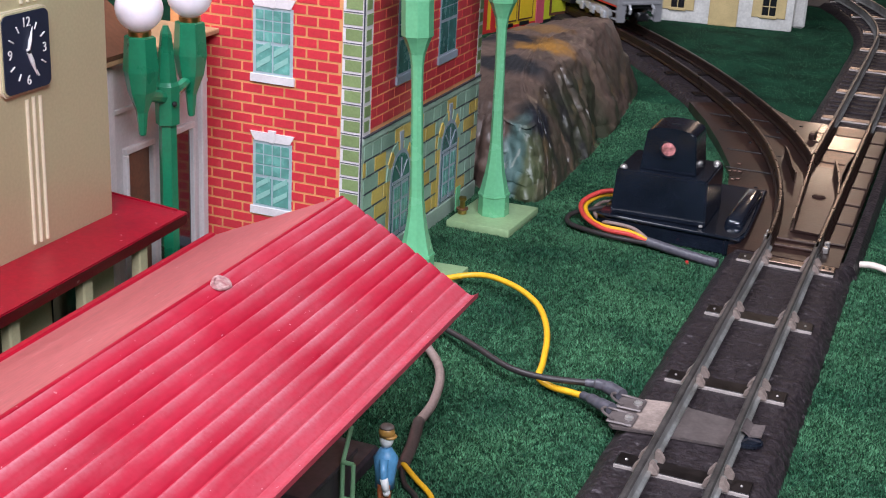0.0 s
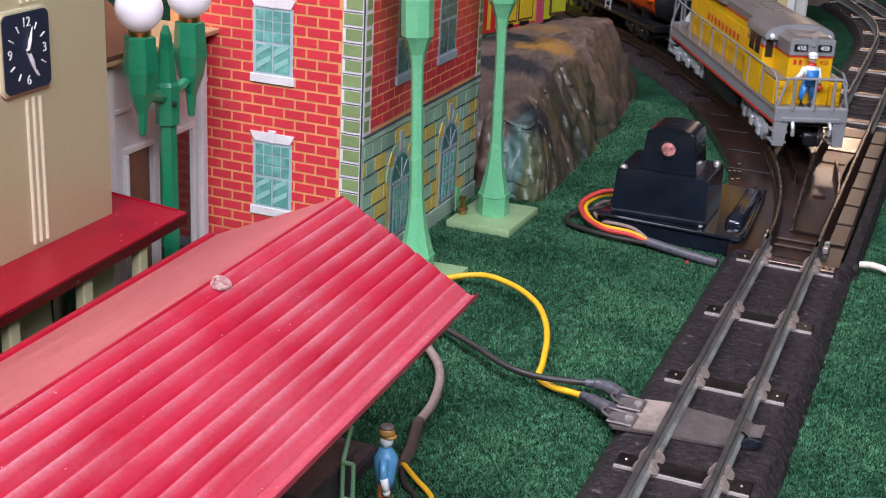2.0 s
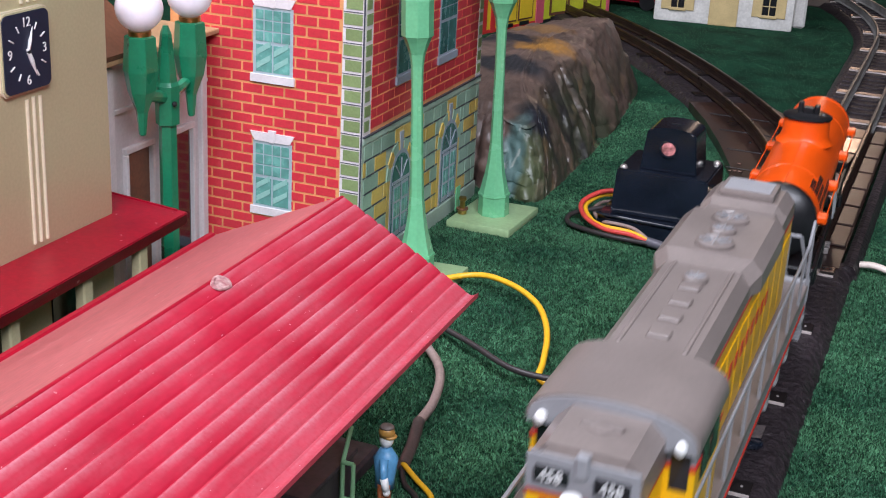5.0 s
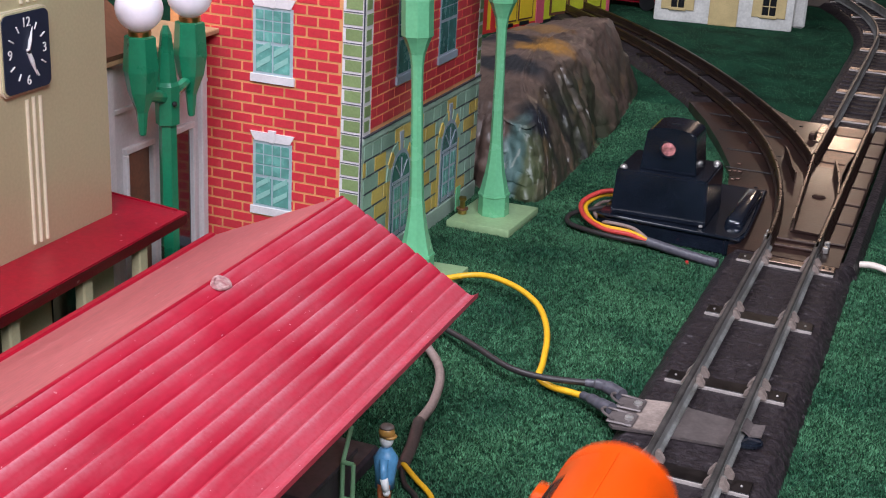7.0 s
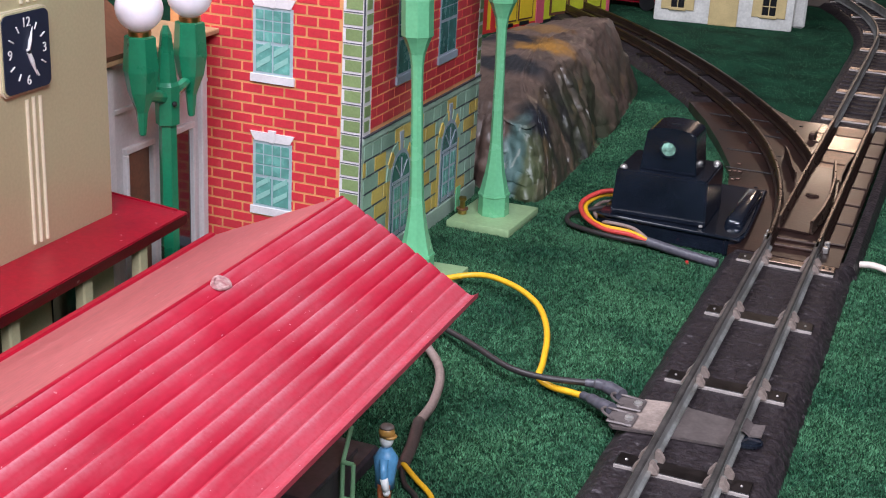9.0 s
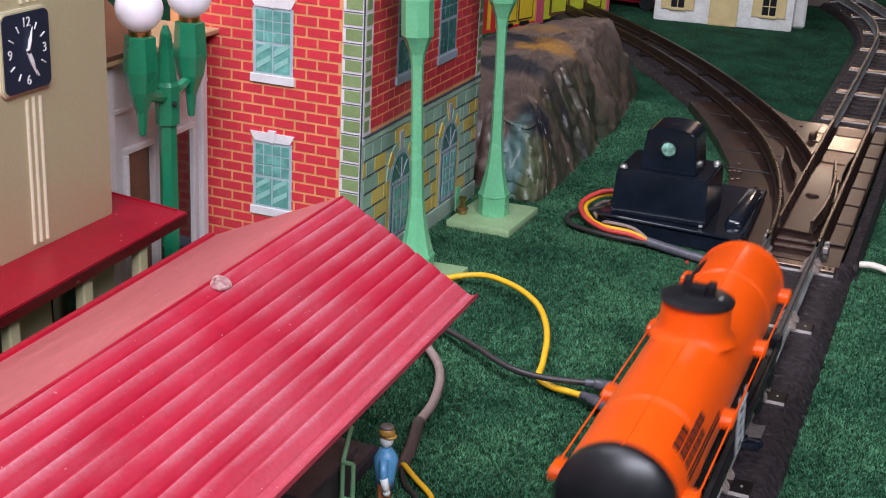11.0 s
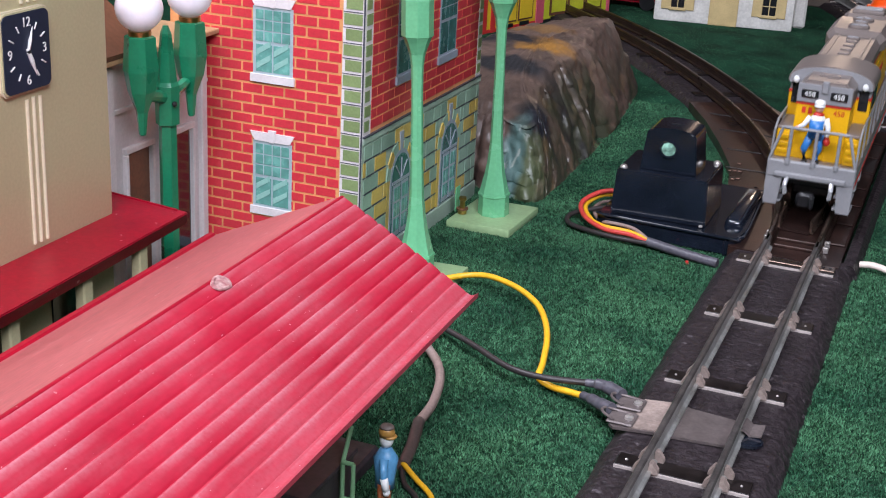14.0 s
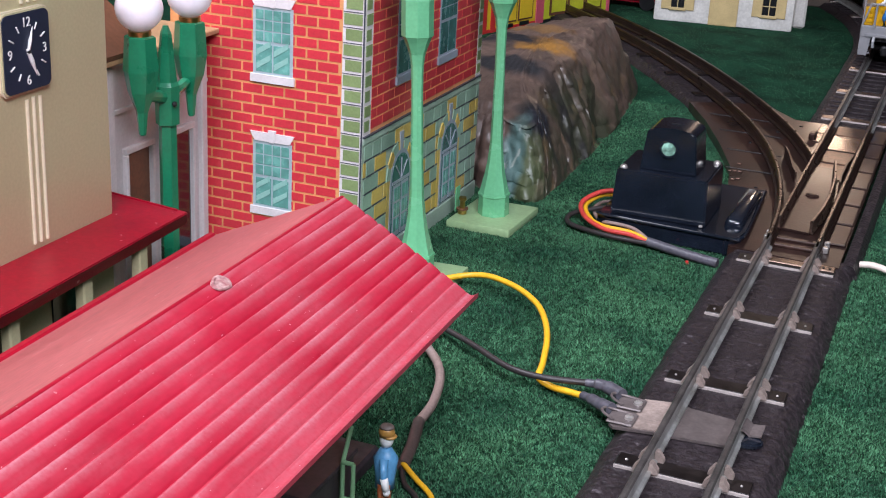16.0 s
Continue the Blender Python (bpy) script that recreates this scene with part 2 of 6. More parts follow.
def rock_paint():
    """Brushed scenery paint: mauve brown top, ochre and charcoal dabs, olive and tan flanks, a teal painted waterfall."""
    m = mat("painted_rock", (0.165, 0.108, 0.086), 0.42, scale=50, fine=230, vary=0.22, bump=0.4, c2=(0.080, 0.056, 0.046), coat=0.06, dist=0.0015)
    nt, L = m.node_tree, m.node_tree.links.new
    b = nt.nodes["Principled BSDF"]
    tc = nt.nodes.new("ShaderNodeTexCoord")
    state = [b.inputs["Base Color"].links[0].from_socket]

    def blend(fac, colour):
        mx = nt.nodes.new("ShaderNodeMixRGB")
        mx.inputs[2].default_value = (*colour, 1)
        L(fac, mx.inputs[0]), L(state[0], mx.inputs[1])
        state[0] = mx.outputs[0]

    def ranged(value, lo, hi, top=1.0):
        r = nt.nodes.new("ShaderNodeMapRange")
        r.inputs["From Min"].default_value, r.inputs["From Max"].default_value, r.inputs["To Max"].default_value = lo, hi, top
        L(value, r.inputs["Value"])
        return r.outputs[0]

    def noise_of(scale, stretch, shift):
        mp = nt.nodes.new("ShaderNodeMapping")
        mp.inputs["Scale"].default_value, mp.inputs["Location"].default_value = stretch, shift
        L(tc.outputs["Object"], mp.inputs[0])
        n = nt.nodes.new("ShaderNodeTexNoise")
        n.inputs["Scale"].default_value, n.inputs["Detail"].default_value, n.inputs["Distortion"].default_value = scale, 4, 0.6
        L(mp.outputs[0], n.inputs["Vector"])
        return n.outputs["Fac"]

    def times(a, k):
        q = nt.nodes.new("ShaderNodeMath")
        q.operation = "MULTIPLY"
        L(a, q.inputs[0]), L(k, q.inputs[1])
        return q.outputs[0]

    def dab(at, size, seed):
        """A brushed patch round a place, with a ragged edge."""
        mp = nt.nodes.new("ShaderNodeMapping")
        mp.vector_type = "POINT"
        mp.inputs["Location"].default_value = tuple(-a / w for a, w in zip(at, size))
        mp.inputs["Scale"].default_value = tuple(1 / w for w in size)
        L(tc.outputs["Object"], mp.inputs[0])
        ln = nt.nodes.new("ShaderNodeVectorMath")
        ln.operation = "LENGTH"
        L(mp.outputs[0], ln.inputs[0])
        ad = nt.nodes.new("ShaderNodeMath")
        ad.operation = "ADD"
        L(ln.outputs["Value"], ad.inputs[0]), L(noise_of(70, (1, 1, 1), (seed, 0, 0)), ad.inputs[1])
        return ranged(ad.outputs[0], 1.75, 1.25)

    sep = nt.nodes.new("ShaderNodeSeparateXYZ")
    L(tc.outputs["Object"], sep.inputs[0])
    flank = ranged(sep.outputs["X"], -0.160, -0.150)
    blend(times(flank, ranged(noise_of(26, (1, 1, 0.5), (3, 1, 0)), 0.35, 0.55)), (0.040, 0.042, 0.026))
    blend(times(flank, ranged(noise_of(60, (1, 1, 0.55), (0, 5, 2)), 0.56, 0.68, 0.8)), (0.17, 0.115, 0.062))
    blend(times(flank, ranged(noise_of(44, (1, 1, 0.35), (6, 2, 4)), 0.54, 0.66)), (0.026, 0.025, 0.024))
    blend(dab((-0.178, 0.785, 0.045), (0.018, 0.020, 0.03), 1.0), (0.30, 0.145, 0.035))
    blend(dab((-0.196, 0.835, 0.052), (0.020, 0.012, 0.03), 8.0), (0.20, 0.11, 0.05))
    blend(dab((-0.205, 0.790, 0.050), (0.026, 0.016, 0.03), 2.0), (0.022, 0.022, 0.026))
    blend(dab((-0.182, 0.735, 0.038), (0.030, 0.012, 0.03), 3.0), (0.028, 0.027, 0.030))
    blend(dab((-0.146, 0.690, 0.034), (0.012, 0.016, 0.012), 4.0), (0.020, 0.021, 0.028))
    blend(dab((-0.147, 0.652, 0.012), (0.016, 0.022, 0.030), 5.0), (0.085, 0.105, 0.052))
    blend(dab((-0.1525, 0.655, 0.018), (0.0075, 0.026, 0.034), 6.0), (0.105, 0.185, 0.175))
    blend(times(dab((-0.150, 0.655, 0.018), (0.012, 0.026, 0.030), 7.0), ranged(noise_of(150, (1, 1, 0.15), (0, 0, 0)), 0.58, 0.66, 0.8)), (0.36, 0.40, 0.36))
    L(state[0], b.inputs["Base Color"])
    return m


ROCK = rock_paint()
LOCOGREY = mat("loco_grey_plastic", (0.25, 0.25, 0.262), 0.38, scale=60, fine=900, vary=0.06, bump=0.05)
# grey of the top faces, with the warm wall's reflection mixed into its brown
LOCOROOF = mat("loco_brown_grey_roof", (0.19, 0.158, 0.145), 0.33, scale=60, fine=900, vary=0.08, bump=0.06)
LOCOYEL = mat("loco_yellow_plastic", (0.74, 0.40, 0.006), 0.34, scale=60, fine=900, vary=0.05, bump=0.04)
LOCORED = mat("loco_red_stripe", (0.52, 0.03, 0.02), 0.4, bump=0, vary=0.05)
LOCOBLACK = mat("loco_black_plastic", (0.012, 0.012, 0.014), 0.35, scale=120, vary=0.2, bump=0.1)
SILVER = mat("silver_truck_paint", (0.62, 0.63, 0.65), 0.34, 0.45, scale=90, vary=0.12, bump=0.15)
LOCOGLASS = mat("dark_cab_glass", (0.014, 0.014, 0.016), 0.1, bump=0, vary=0.05, coat=0.5)
ORANGE = mat("orange_tank_plastic", (0.78, 0.082, 0.003), 0.34, scale=40, fine=900, vary=0.05, bump=0.03, coat=0.1)
YELTOY = mat("yellow_tin_litho", (0.78, 0.54, 0.03), 0.35, scale=60, vary=0.08, bump=0.02)
LIMETOY = mat("lime_tin_litho", (0.52, 0.55, 0.035), 0.35, scale=60, vary=0.08, bump=0.02)
REDTOY = mat("red_tin_litho", (0.55, 0.03, 0.03), 0.35, scale=60, vary=0.08, bump=0.02)
PINKTOY = mat("pink_tin_litho", (0.6, 0.10, 0.15), 0.35, scale=60, vary=0.08, bump=0.02)
WARMWALL = mat("dark_wood_panelling", (0.19, 0.10, 0.062), 0.8, scale=4, fine=60, vary=0.06, bump=0.1)
CARRED = mat("deep_red_gloss", (0.26, 0.004, 0.016), 0.15, scale=60, vary=0.1, bump=0, coat=0.8)
SHUTTER = mat("tan_shutter", (0.55, 0.42, 0.20), 0.5, scale=90, vary=0.08, bump=0.05)
SKIN = mat("painted_flesh", (0.66, 0.36, 0.27), 0.4, bump=0, vary=0.05)
WALLP = mat("room_wall_paint", (0.22, 0.19, 0.17), 0.8, scale=4, fine=60, vary=0.06, bump=0.1)
CEILP = mat("ceiling_paint", (0.7, 0.69, 0.67), 0.85, scale=4, fine=60, vary=0.04, bump=0.1)
FLOORP = mat("room_floor_lino", (0.16, 0.13, 0.11), 0.5, scale=6, fine=80, vary=0.12, bump=0.1)
PANELGLOW = mat("lamp_diffuser", (1.0, 0.95, 0.9), 0.5, bump=0, emit=1.5)


# ---- builders ----
def part(name, bm, material, parent=None, label="", smooth=False):
    """Links a bmesh as one mesh object under a thing or a part."""
    bmesh.ops.recalc_face_normals(bm, faces=bm.faces)
    me = bpy.data.meshes.new(name)
    bm.to_mesh(me)
    bm.free()
    me.materials.append(material)
    if smooth:
        me.shade_smooth()
        me.set_sharp_from_angle(angle=radians(38))
    ob = new(name, me)
    if parent:
        ob.parent = parent
    if label:
        ob["label"] = label
    return ob


def share(name, ob, parent, m):
    o = new(name, ob.data)
    o.parent = parent
    o.matrix_basis = m
    return o


def thing(name, label, category, group="", kind="", m=None):
    e = new(name)
    e.empty_display_size = 0.01
    if m is not None:
        e.matrix_basis = m
    return tagged(e, label, category, group, kind)


def bx(bm, x0, x1, y0, y1, z0, z1, bev=0.0, seg=1):
    vs = [bm.verts.new((x, y, z)) for x in (x0, x1) for y in (y0, y1) for z in (z0, z1)]
    fs = [bm.faces.new([vs[i] for i in f]) for f in ((0, 1, 3, 2), (4, 6, 7, 5), (0, 4, 5, 1), (2, 3, 7, 6), (0, 2, 6, 4), (1, 5, 7, 3))]
    if bev:
        es = {e for f in fs for e in f.edges}
        bmesh.ops.bevel(bm, geom=list(es), offset=bev, segments=seg, affect="EDGES", profile=0.6)
    return bm


def box(x0, x1, y0, y1, z0, z1, bev=0.0, seg=1):
    return bx(bmesh.new(), x0, x1, y0, y1, z0, z1, bev, seg)


def prism(bm, poly, a, b, axis="z"):
    """Extrudes a polygon of two coordinates along an axis from a to b."""
    def p(u, v, w):
        return {"z": (u, v, w), "y": (u, w, v), "x": (w, u, v)}[axis]
    lo = [bm.verts.new(p(u, v, a)) for u, v in poly]
    hi = [bm.verts.new(p(u, v, b)) for u, v in poly]
    bm.faces.new(lo), bm.faces.new(hi[::-1])
    n = len(poly)
    for i in range(n):
        bm.faces.new((lo[i], lo[(i + 1) % n], hi[(i + 1) % n], hi[i]))
    return bm


def lathe(bm, prof, seg=16, at=(0, 0, 0), turn=0.0):
    """Turns a profile of (radius, height) round the upright through at."""
    rings = []
    for r, z in prof:
        rings.append([bm.verts.new((at[0] + r * math.cos(turn + 2 * math.pi * k / seg), at[1] + r * math.sin(turn + 2 * math.pi * k / seg), at[2] + z)) for k in range(seg)])
    for a, b in zip(rings, rings[1:]):
        for k in range(seg):
            bm.faces.new((a[k], a[(k + 1) % seg], b[(k + 1) % seg], b[k]))
    bm.faces.new(rings[0][::-1]), bm.faces.new(rings[-1])
    return bm


def rod(bm, p, q, r, r2=None, seg=10):
    p, q = Vector(p), Vector(q)
    d = (q - p).normalized()
    u = d.orthogonal().normalized()
    w = d.cross(u)
    r2 = r if r2 is None else r2
    A = [bm.verts.new(p + (u * math.cos(a) + w * math.sin(a)) * r) for a in [2 * math.pi * k / seg for k in range(seg)]]
    B = [bm.verts.new(q + (u * math.cos(a) + w * math.sin(a)) * r2) for a in [2 * math.pi * k / seg for k in range(seg)]]
    for k in range(seg):
        bm.faces.new((A[k], A[(k + 1) % seg], B[(k + 1) % seg], B[k]))
    bm.faces.new(A[::-1]), bm.faces.new(B)
    return bm


def smooth_line(pts, n=8):
    """Points along a Catmull-Rom line through pts."""
    P = [Vector(p) for p in pts]
    P = [P[0] * 2 - P[1]] + P + [P[-1] * 2 - P[-2]]
    out = []
    for i in range(1, len(P) - 2):
        for k in range(n):
            t = k / n
            a, b, c, d = P[i - 1], P[i], P[i + 1], P[i + 2]
            out.append(0.5 * ((2 * b) + (c - a) * t + (2 * a - 5 * b + 4 * c - d) * t * t + (3 * b - a - 3 * c + d) * t ** 3))
    return out + [P[-2]]


def tube(bm, pts, r, seg=10):
    rings = []
    for i, p in enumerate(pts):
        d = (pts[min(i + 1, len(pts) - 1)] - pts[max(i - 1, 0)]).normalized()
        u = d.cross(Vector((0, 0, 1)))
        u = u.normalized() if u.length > 1e-4 else Vector((1, 0, 0))
        w = u.cross(d)
        rr = r[i] if isinstance(r, list) else r
        rings.append([bm.verts.new(p + (u * math.cos(2 * math.pi * k / seg) + w * math.sin(2 * math.pi * k / seg)) * rr) for k in range(seg)])
    for a, b in zip(rings, rings[1:]):
        for k in range(seg):
            bm.faces.new((a[k], a[(k + 1) % seg], b[(k + 1) % seg], b[k]))
    bm.faces.new(rings[0][::-1]), bm.faces.new(rings[-1])
    return bm


def ball(bm, at, r, squash=(1, 1, 1), seg=14):
    bmesh.ops.create_uvsphere(bm, u_segments=seg, v_segments=seg // 2 + 2, radius=r,
                              matrix=Matrix.Translation(at) @ Matrix.Diagonal((*squash, 1)))
    return bm


def sweep(bm, line, prof):
    """Sweeps a closed profile of (across, z) along a line of (x, y, heading)."""
    rings = [[bm.verts.new((x + a * math.cos(h), y + a * math.sin(h), z)) for a, z in prof] for x, y, h in line]
    n = len(prof)
    for A, B in zip(rings, rings[1:]):
        for k in range(n):
            bm.faces.new((A[k], A[(k + 1) % n], B[(k + 1) % n], B[k]))
    bm.faces.new(rings[0][::-1]), bm.faces.new(rings[-1])
    return bm


def lettering(name, body, size, material, parent, m, depth=0.00012):
    c = bpy.data.curves.new(name, "FONT")
    c.body, c.size, c.extrude, c.align_x, c.align_y = body, size, depth, "CENTER", "CENTER"
    o = new(name + "_curve", c)
    me = bpy.data.meshes.new_from_object(o)
    bpy.data.objects.remove(o)
    me.materials.clear()
    me.materials.append(material)
    t = new(name, me)
    t.parent = parent
    t.matrix_basis = m
    return t


# ---- the ways of the train: arc length u runs from the near end ----
BRANCH = [(0.62, 0.0), (0.87, 1 / 0.55), (9.0, 1 / 1.2)]
MAIN = [(0.85, 0.0), (1.16, 0.03), (9.0, 1 / 0.5)]
GAUGE = 0.0112
RAILZ = 0.0135


def line_of(way, u0, u1, step=0.004):
    """Points (x, y, heading) of a way between two arc lengths."""
    out = []
    x, y, h, u = 0.0, -0.6, 0.0, -0.6
    fine = 0.001
    last = -9
    while u <= u1 + 1e-9:
        if u >= u0 - 1e-9 and u - last >= step - 1e-9:
            out.append((x, y, h))
            last = u
        k = next(c for end, c in way if u < end)
        h += k * fine
        x -= math.sin(h) * fine
        y += math.cos(h) * fine
        u += fine
    return out


TABLE = {True: line_of(BRANCH, -0.6, 2.0, 0.001), False: line_of(MAIN, -0.6, 2.0, 0.001)}


def spot(u, branch):
    i = max(0, min(len(TABLE[branch]) - 1, int(round((u + 0.6) / 0.001))))
    return TABLE[branch][i]


# ---- the room round the layout ----
def room():
    for nm, b in (("floor", (-2.6, 2.2, -2.2, 4.4, -0.95, -0.9)), ("wall_north", (-2.6, 2.2, 4.3, 4.4, -0.9, 1.15)), ("wall_south", (-2.6, 2.2, -2.2, -2.1, -0.9, 1.15)),
                  ("wall_west", (-2.6, -2.5, -2.1, 4.3, -0.9, 1.15)), ("wall_east", (2.1, 2.2, -2.1, 4.3, -0.9, 1.15)), ("ceiling", (-2.6, 2.2, -2.2, 4.4, 1.15, 1.2))):
        ob = part(nm, box(*b), {"floor": FLOORP, "ceiling": CEILP, "wall_north": WARMWALL}.get(nm, WALLP))
        tagged(ob, {"floor": "dark lino room floor", "ceiling": "pale painted room ceiling"}.get(nm, "plain painted room wall"), nm.split("_")[0], kind="structure")
    lamp = thing("wall_lamp", "lit white wall lamp on the far wall", "wall lamp", m=pose(-0.2576, 4.3, 0.7975))
    part("mount", box(-0.05, 0.05, -0.03, 0, -0.06, 0.06, 0.004), WHITE, lamp)
    part("shade", ball(bmesh.new(), (0, -0.10, 0), 0.085), PANELGLOW, lamp, "glowing white shade", True)
    e = thing("ceiling_light", "long white ceiling light panel, switched on", "ceiling light", m=pose(-0.55, 0.27, 1.15))
    part("frame", box(-0.54, 0.54, -0.19, 0.19, -0.03, 0, 0.004), WHITE, e)
    part("diffuser", box(-0.5, 0.5, -0.15, 0.15, -0.045, -0.03), PANELGLOW, e)
    e = thing("hanging_light", "long white light panel hung on two rods, switched on", "hanging light", m=look((0.36, -0.42, 0.92), (-0.10, 0.48, 0.0)))
    part("frame", box(-0.48, 0.48, -0.18, 0.18, 0.012, 0.045, 0.004), WHITE, e)
    part("diffuser", box(-0.45, 0.45, -0.15, 0.15, 0.006, 0.012), PANELGLOW, e)
    up = e.matrix_basis.inverted()
    for k in (-0.36, 0.36):
        q = e.matrix_basis @ Vector((k, 0.06, 0.03))
        part("hanging_rod", rod(bmesh.new(), up @ q, up @ Vector((q.x, q.y, 1.15)), 0.006), WHITE, e)


room()


def ground():
    g = part("ground", box(-1.6, 0.95, -0.9, 2.4, -0.03, 0), GROUND)
    tagged(g, "green artificial grass mat over the layout board", "grass mat", kind="structure")
    rng = np.random.default_rng(3)
    sets = []
    for n, xa, xb, ya, yb, wide, tall in ((500000, -0.17, 0.11, 0.33, 0.66, 0.00030, 0.00115), (220000, -0.22, 0.11, 0.66, 0.90, 0.00024, 0.0009), (200000, -0.45, 0.13, 0.90, 1.75, 0.00015, 0.0006)):
        x, y = rng.uniform(xa, xb, n), rng.uniform(ya, yb, n)
        keep = ~((np.abs(x) < 0.0285) & (y < 0.64))
        keep &= ~((np.abs(x + 0.002) < 0.0295) & (y >= 0.62) & (y < 1.2))
        keep &= ~((x > -0.09) & (x < -0.02) & (y > 0.63) & (y < 0.71))
        keep &= ~((x < -0.169) & (y > 0.505) & (y < 0.655))
        for u in np.arange(0.62, 1.5, 0.01):
            px, py, _ = spot(u, True)
            keep &= (x - px) ** 2 + (y - py) ** 2 > 0.029 ** 2
            px, py, _ = spot(u, False)
            keep &= (x - px) ** 2 + (y - py) ** 2 > 0.028 ** 2
        x, y = x[keep], y[keep]
        k = len(x)
        a, h, lean, la = rng.uniform(0, 6.28, k), tall * rng.uniform(0.55, 1.15, k), tall * rng.uniform(0.1, 0.8, k), rng.uniform(0, 6.28, k)
        # tufts: fibres of one tuft share their lean and height
        grid = rng.uniform(0, 1, (200, 200, 2))
        wx, wy = x + 0.0006 * np.sin(y * 2100), y + 0.0006 * np.sin(x * 1900)
        tuft = grid[(wx / 0.0021).astype(int) % 200, (wy / 0.0021).astype(int) % 200]
        h = h * (0.62 + 0.75 * tuft[:, 0])
        la = 6.28 * tuft[:, 1] + 0.55 * (la - 3.14)
        lean = lean * (0.7 + 0.7 * tuft[:, 0])
        v = np.empty((k, 3, 3))
        v[:, 0] = np.stack([x - np.cos(a) * wide, y - np.sin(a) * wide, np.zeros(k)], 1)
        v[:, 1] = np.stack([x + np.cos(a) * wide, y + np.sin(a) * wide, np.zeros(k)], 1)
        v[:, 2] = np.stack([x + np.cos(la) * lean, y + np.sin(la) * lean, h], 1)
        sets.append(v.reshape(-1, 3))
    V = np.concatenate(sets)
    me = bpy.data.meshes.new("grass")
    me.vertices.add(len(V))
    me.vertices.foreach_set("co", V.ravel())
    me.loops.add(len(V))
    me.loops.foreach_set("vertex_index", np.arange(len(V)))
    me.polygons.add(len(V) // 3)
    me.polygons.foreach_set("loop_start", np.arange(0, len(V), 3))
    me.update(calc_edges=True)
    me.materials.append(GRASS)
    tagged(new("grass", me), "short bright green artificial grass fibres", "grass", kind="stuff")


ground()

# ---- track ----
HEAD = [(-0.0023, 0.0068), (-0.0022, 0.0074), (-0.0010, 0.0080), (-0.0009, 0.0110), (-0.0012, 0.0116), (-0.0012, 0.0129), (-0.0007, 0.0135),
        (0.0007, 0.0135), (0.0012, 0.0129), (0.0012, 0.0116), (0.0009, 0.0110), (0.0010, 0.0080), (0.0022, 0.0074), (0.0023, 0.0068)]
BED = [(-0.0292, 0.0), (-0.0288, 0.0012), (-0.0245, 0.0053), (-0.0235, 0.0056), (0.0235, 0.0056), (0.0245, 0.0053), (0.0288, 0.0012), (0.0292, 0.0)]


def offset(line, d):
    return [(x + d * math.cos(h), y + d * math.sin(h), h) for x, y, h in line]


def bed_mesh(line, seed):
    """Rubber roadbed with worn, uneven edges and fine wrinkles."""
    bm = bmesh.new()
    prof = [(-0.0292, 0.0), (-0.0288, 0.0012), (-0.027, 0.0031), (-0.0245, 0.0053)] + [(-0.0235 + 0.0047 * k, 0.0056) for k in range(11)] + [(0.0245, 0.0053), (0.027, 0.0031), (0.0288, 0.0012), (0.0292, 0.0)]
    rings = []
    for x, y, h in line:
        ring = []
        for a, z in prof:
            w = noise.noise(Vector((a * 90 + seed, y * 90, x * 90)))
            w2 = noise.noise(Vector((a * 420 + seed, y * 260, x * 260)))
            aa = a + 0.0006 * w * (1 if abs(a) > 0.02 else 0)
            zz = max(0.0, z + (0.0003 * w + 0.00028 * w2 if z > 0 else 0))
            ring.append(bm.verts.new((x + aa * math.cos(h), y + aa * math.sin(h), zz)))
        rings.append(ring)
    for A, B in zip(rings, rings[1:]):
        for k in range(len(prof) - 1):
            bm.faces.new((A[k], A[k + 1], B[k + 1], B[k]))
    bm.faces.new(rings[0]), bm.faces.new(rings[-1][::-1])
    return bm


def tie_meshes():
    b = box(-0.0216, 0.0216, 0.0, 0.0085, 0.0054, 0.0068, 0.0003)
    lip = box(-0.0216, 0.0216, -0.0005, 0.0001, 0.0052, 0.0066)
    return b, lip


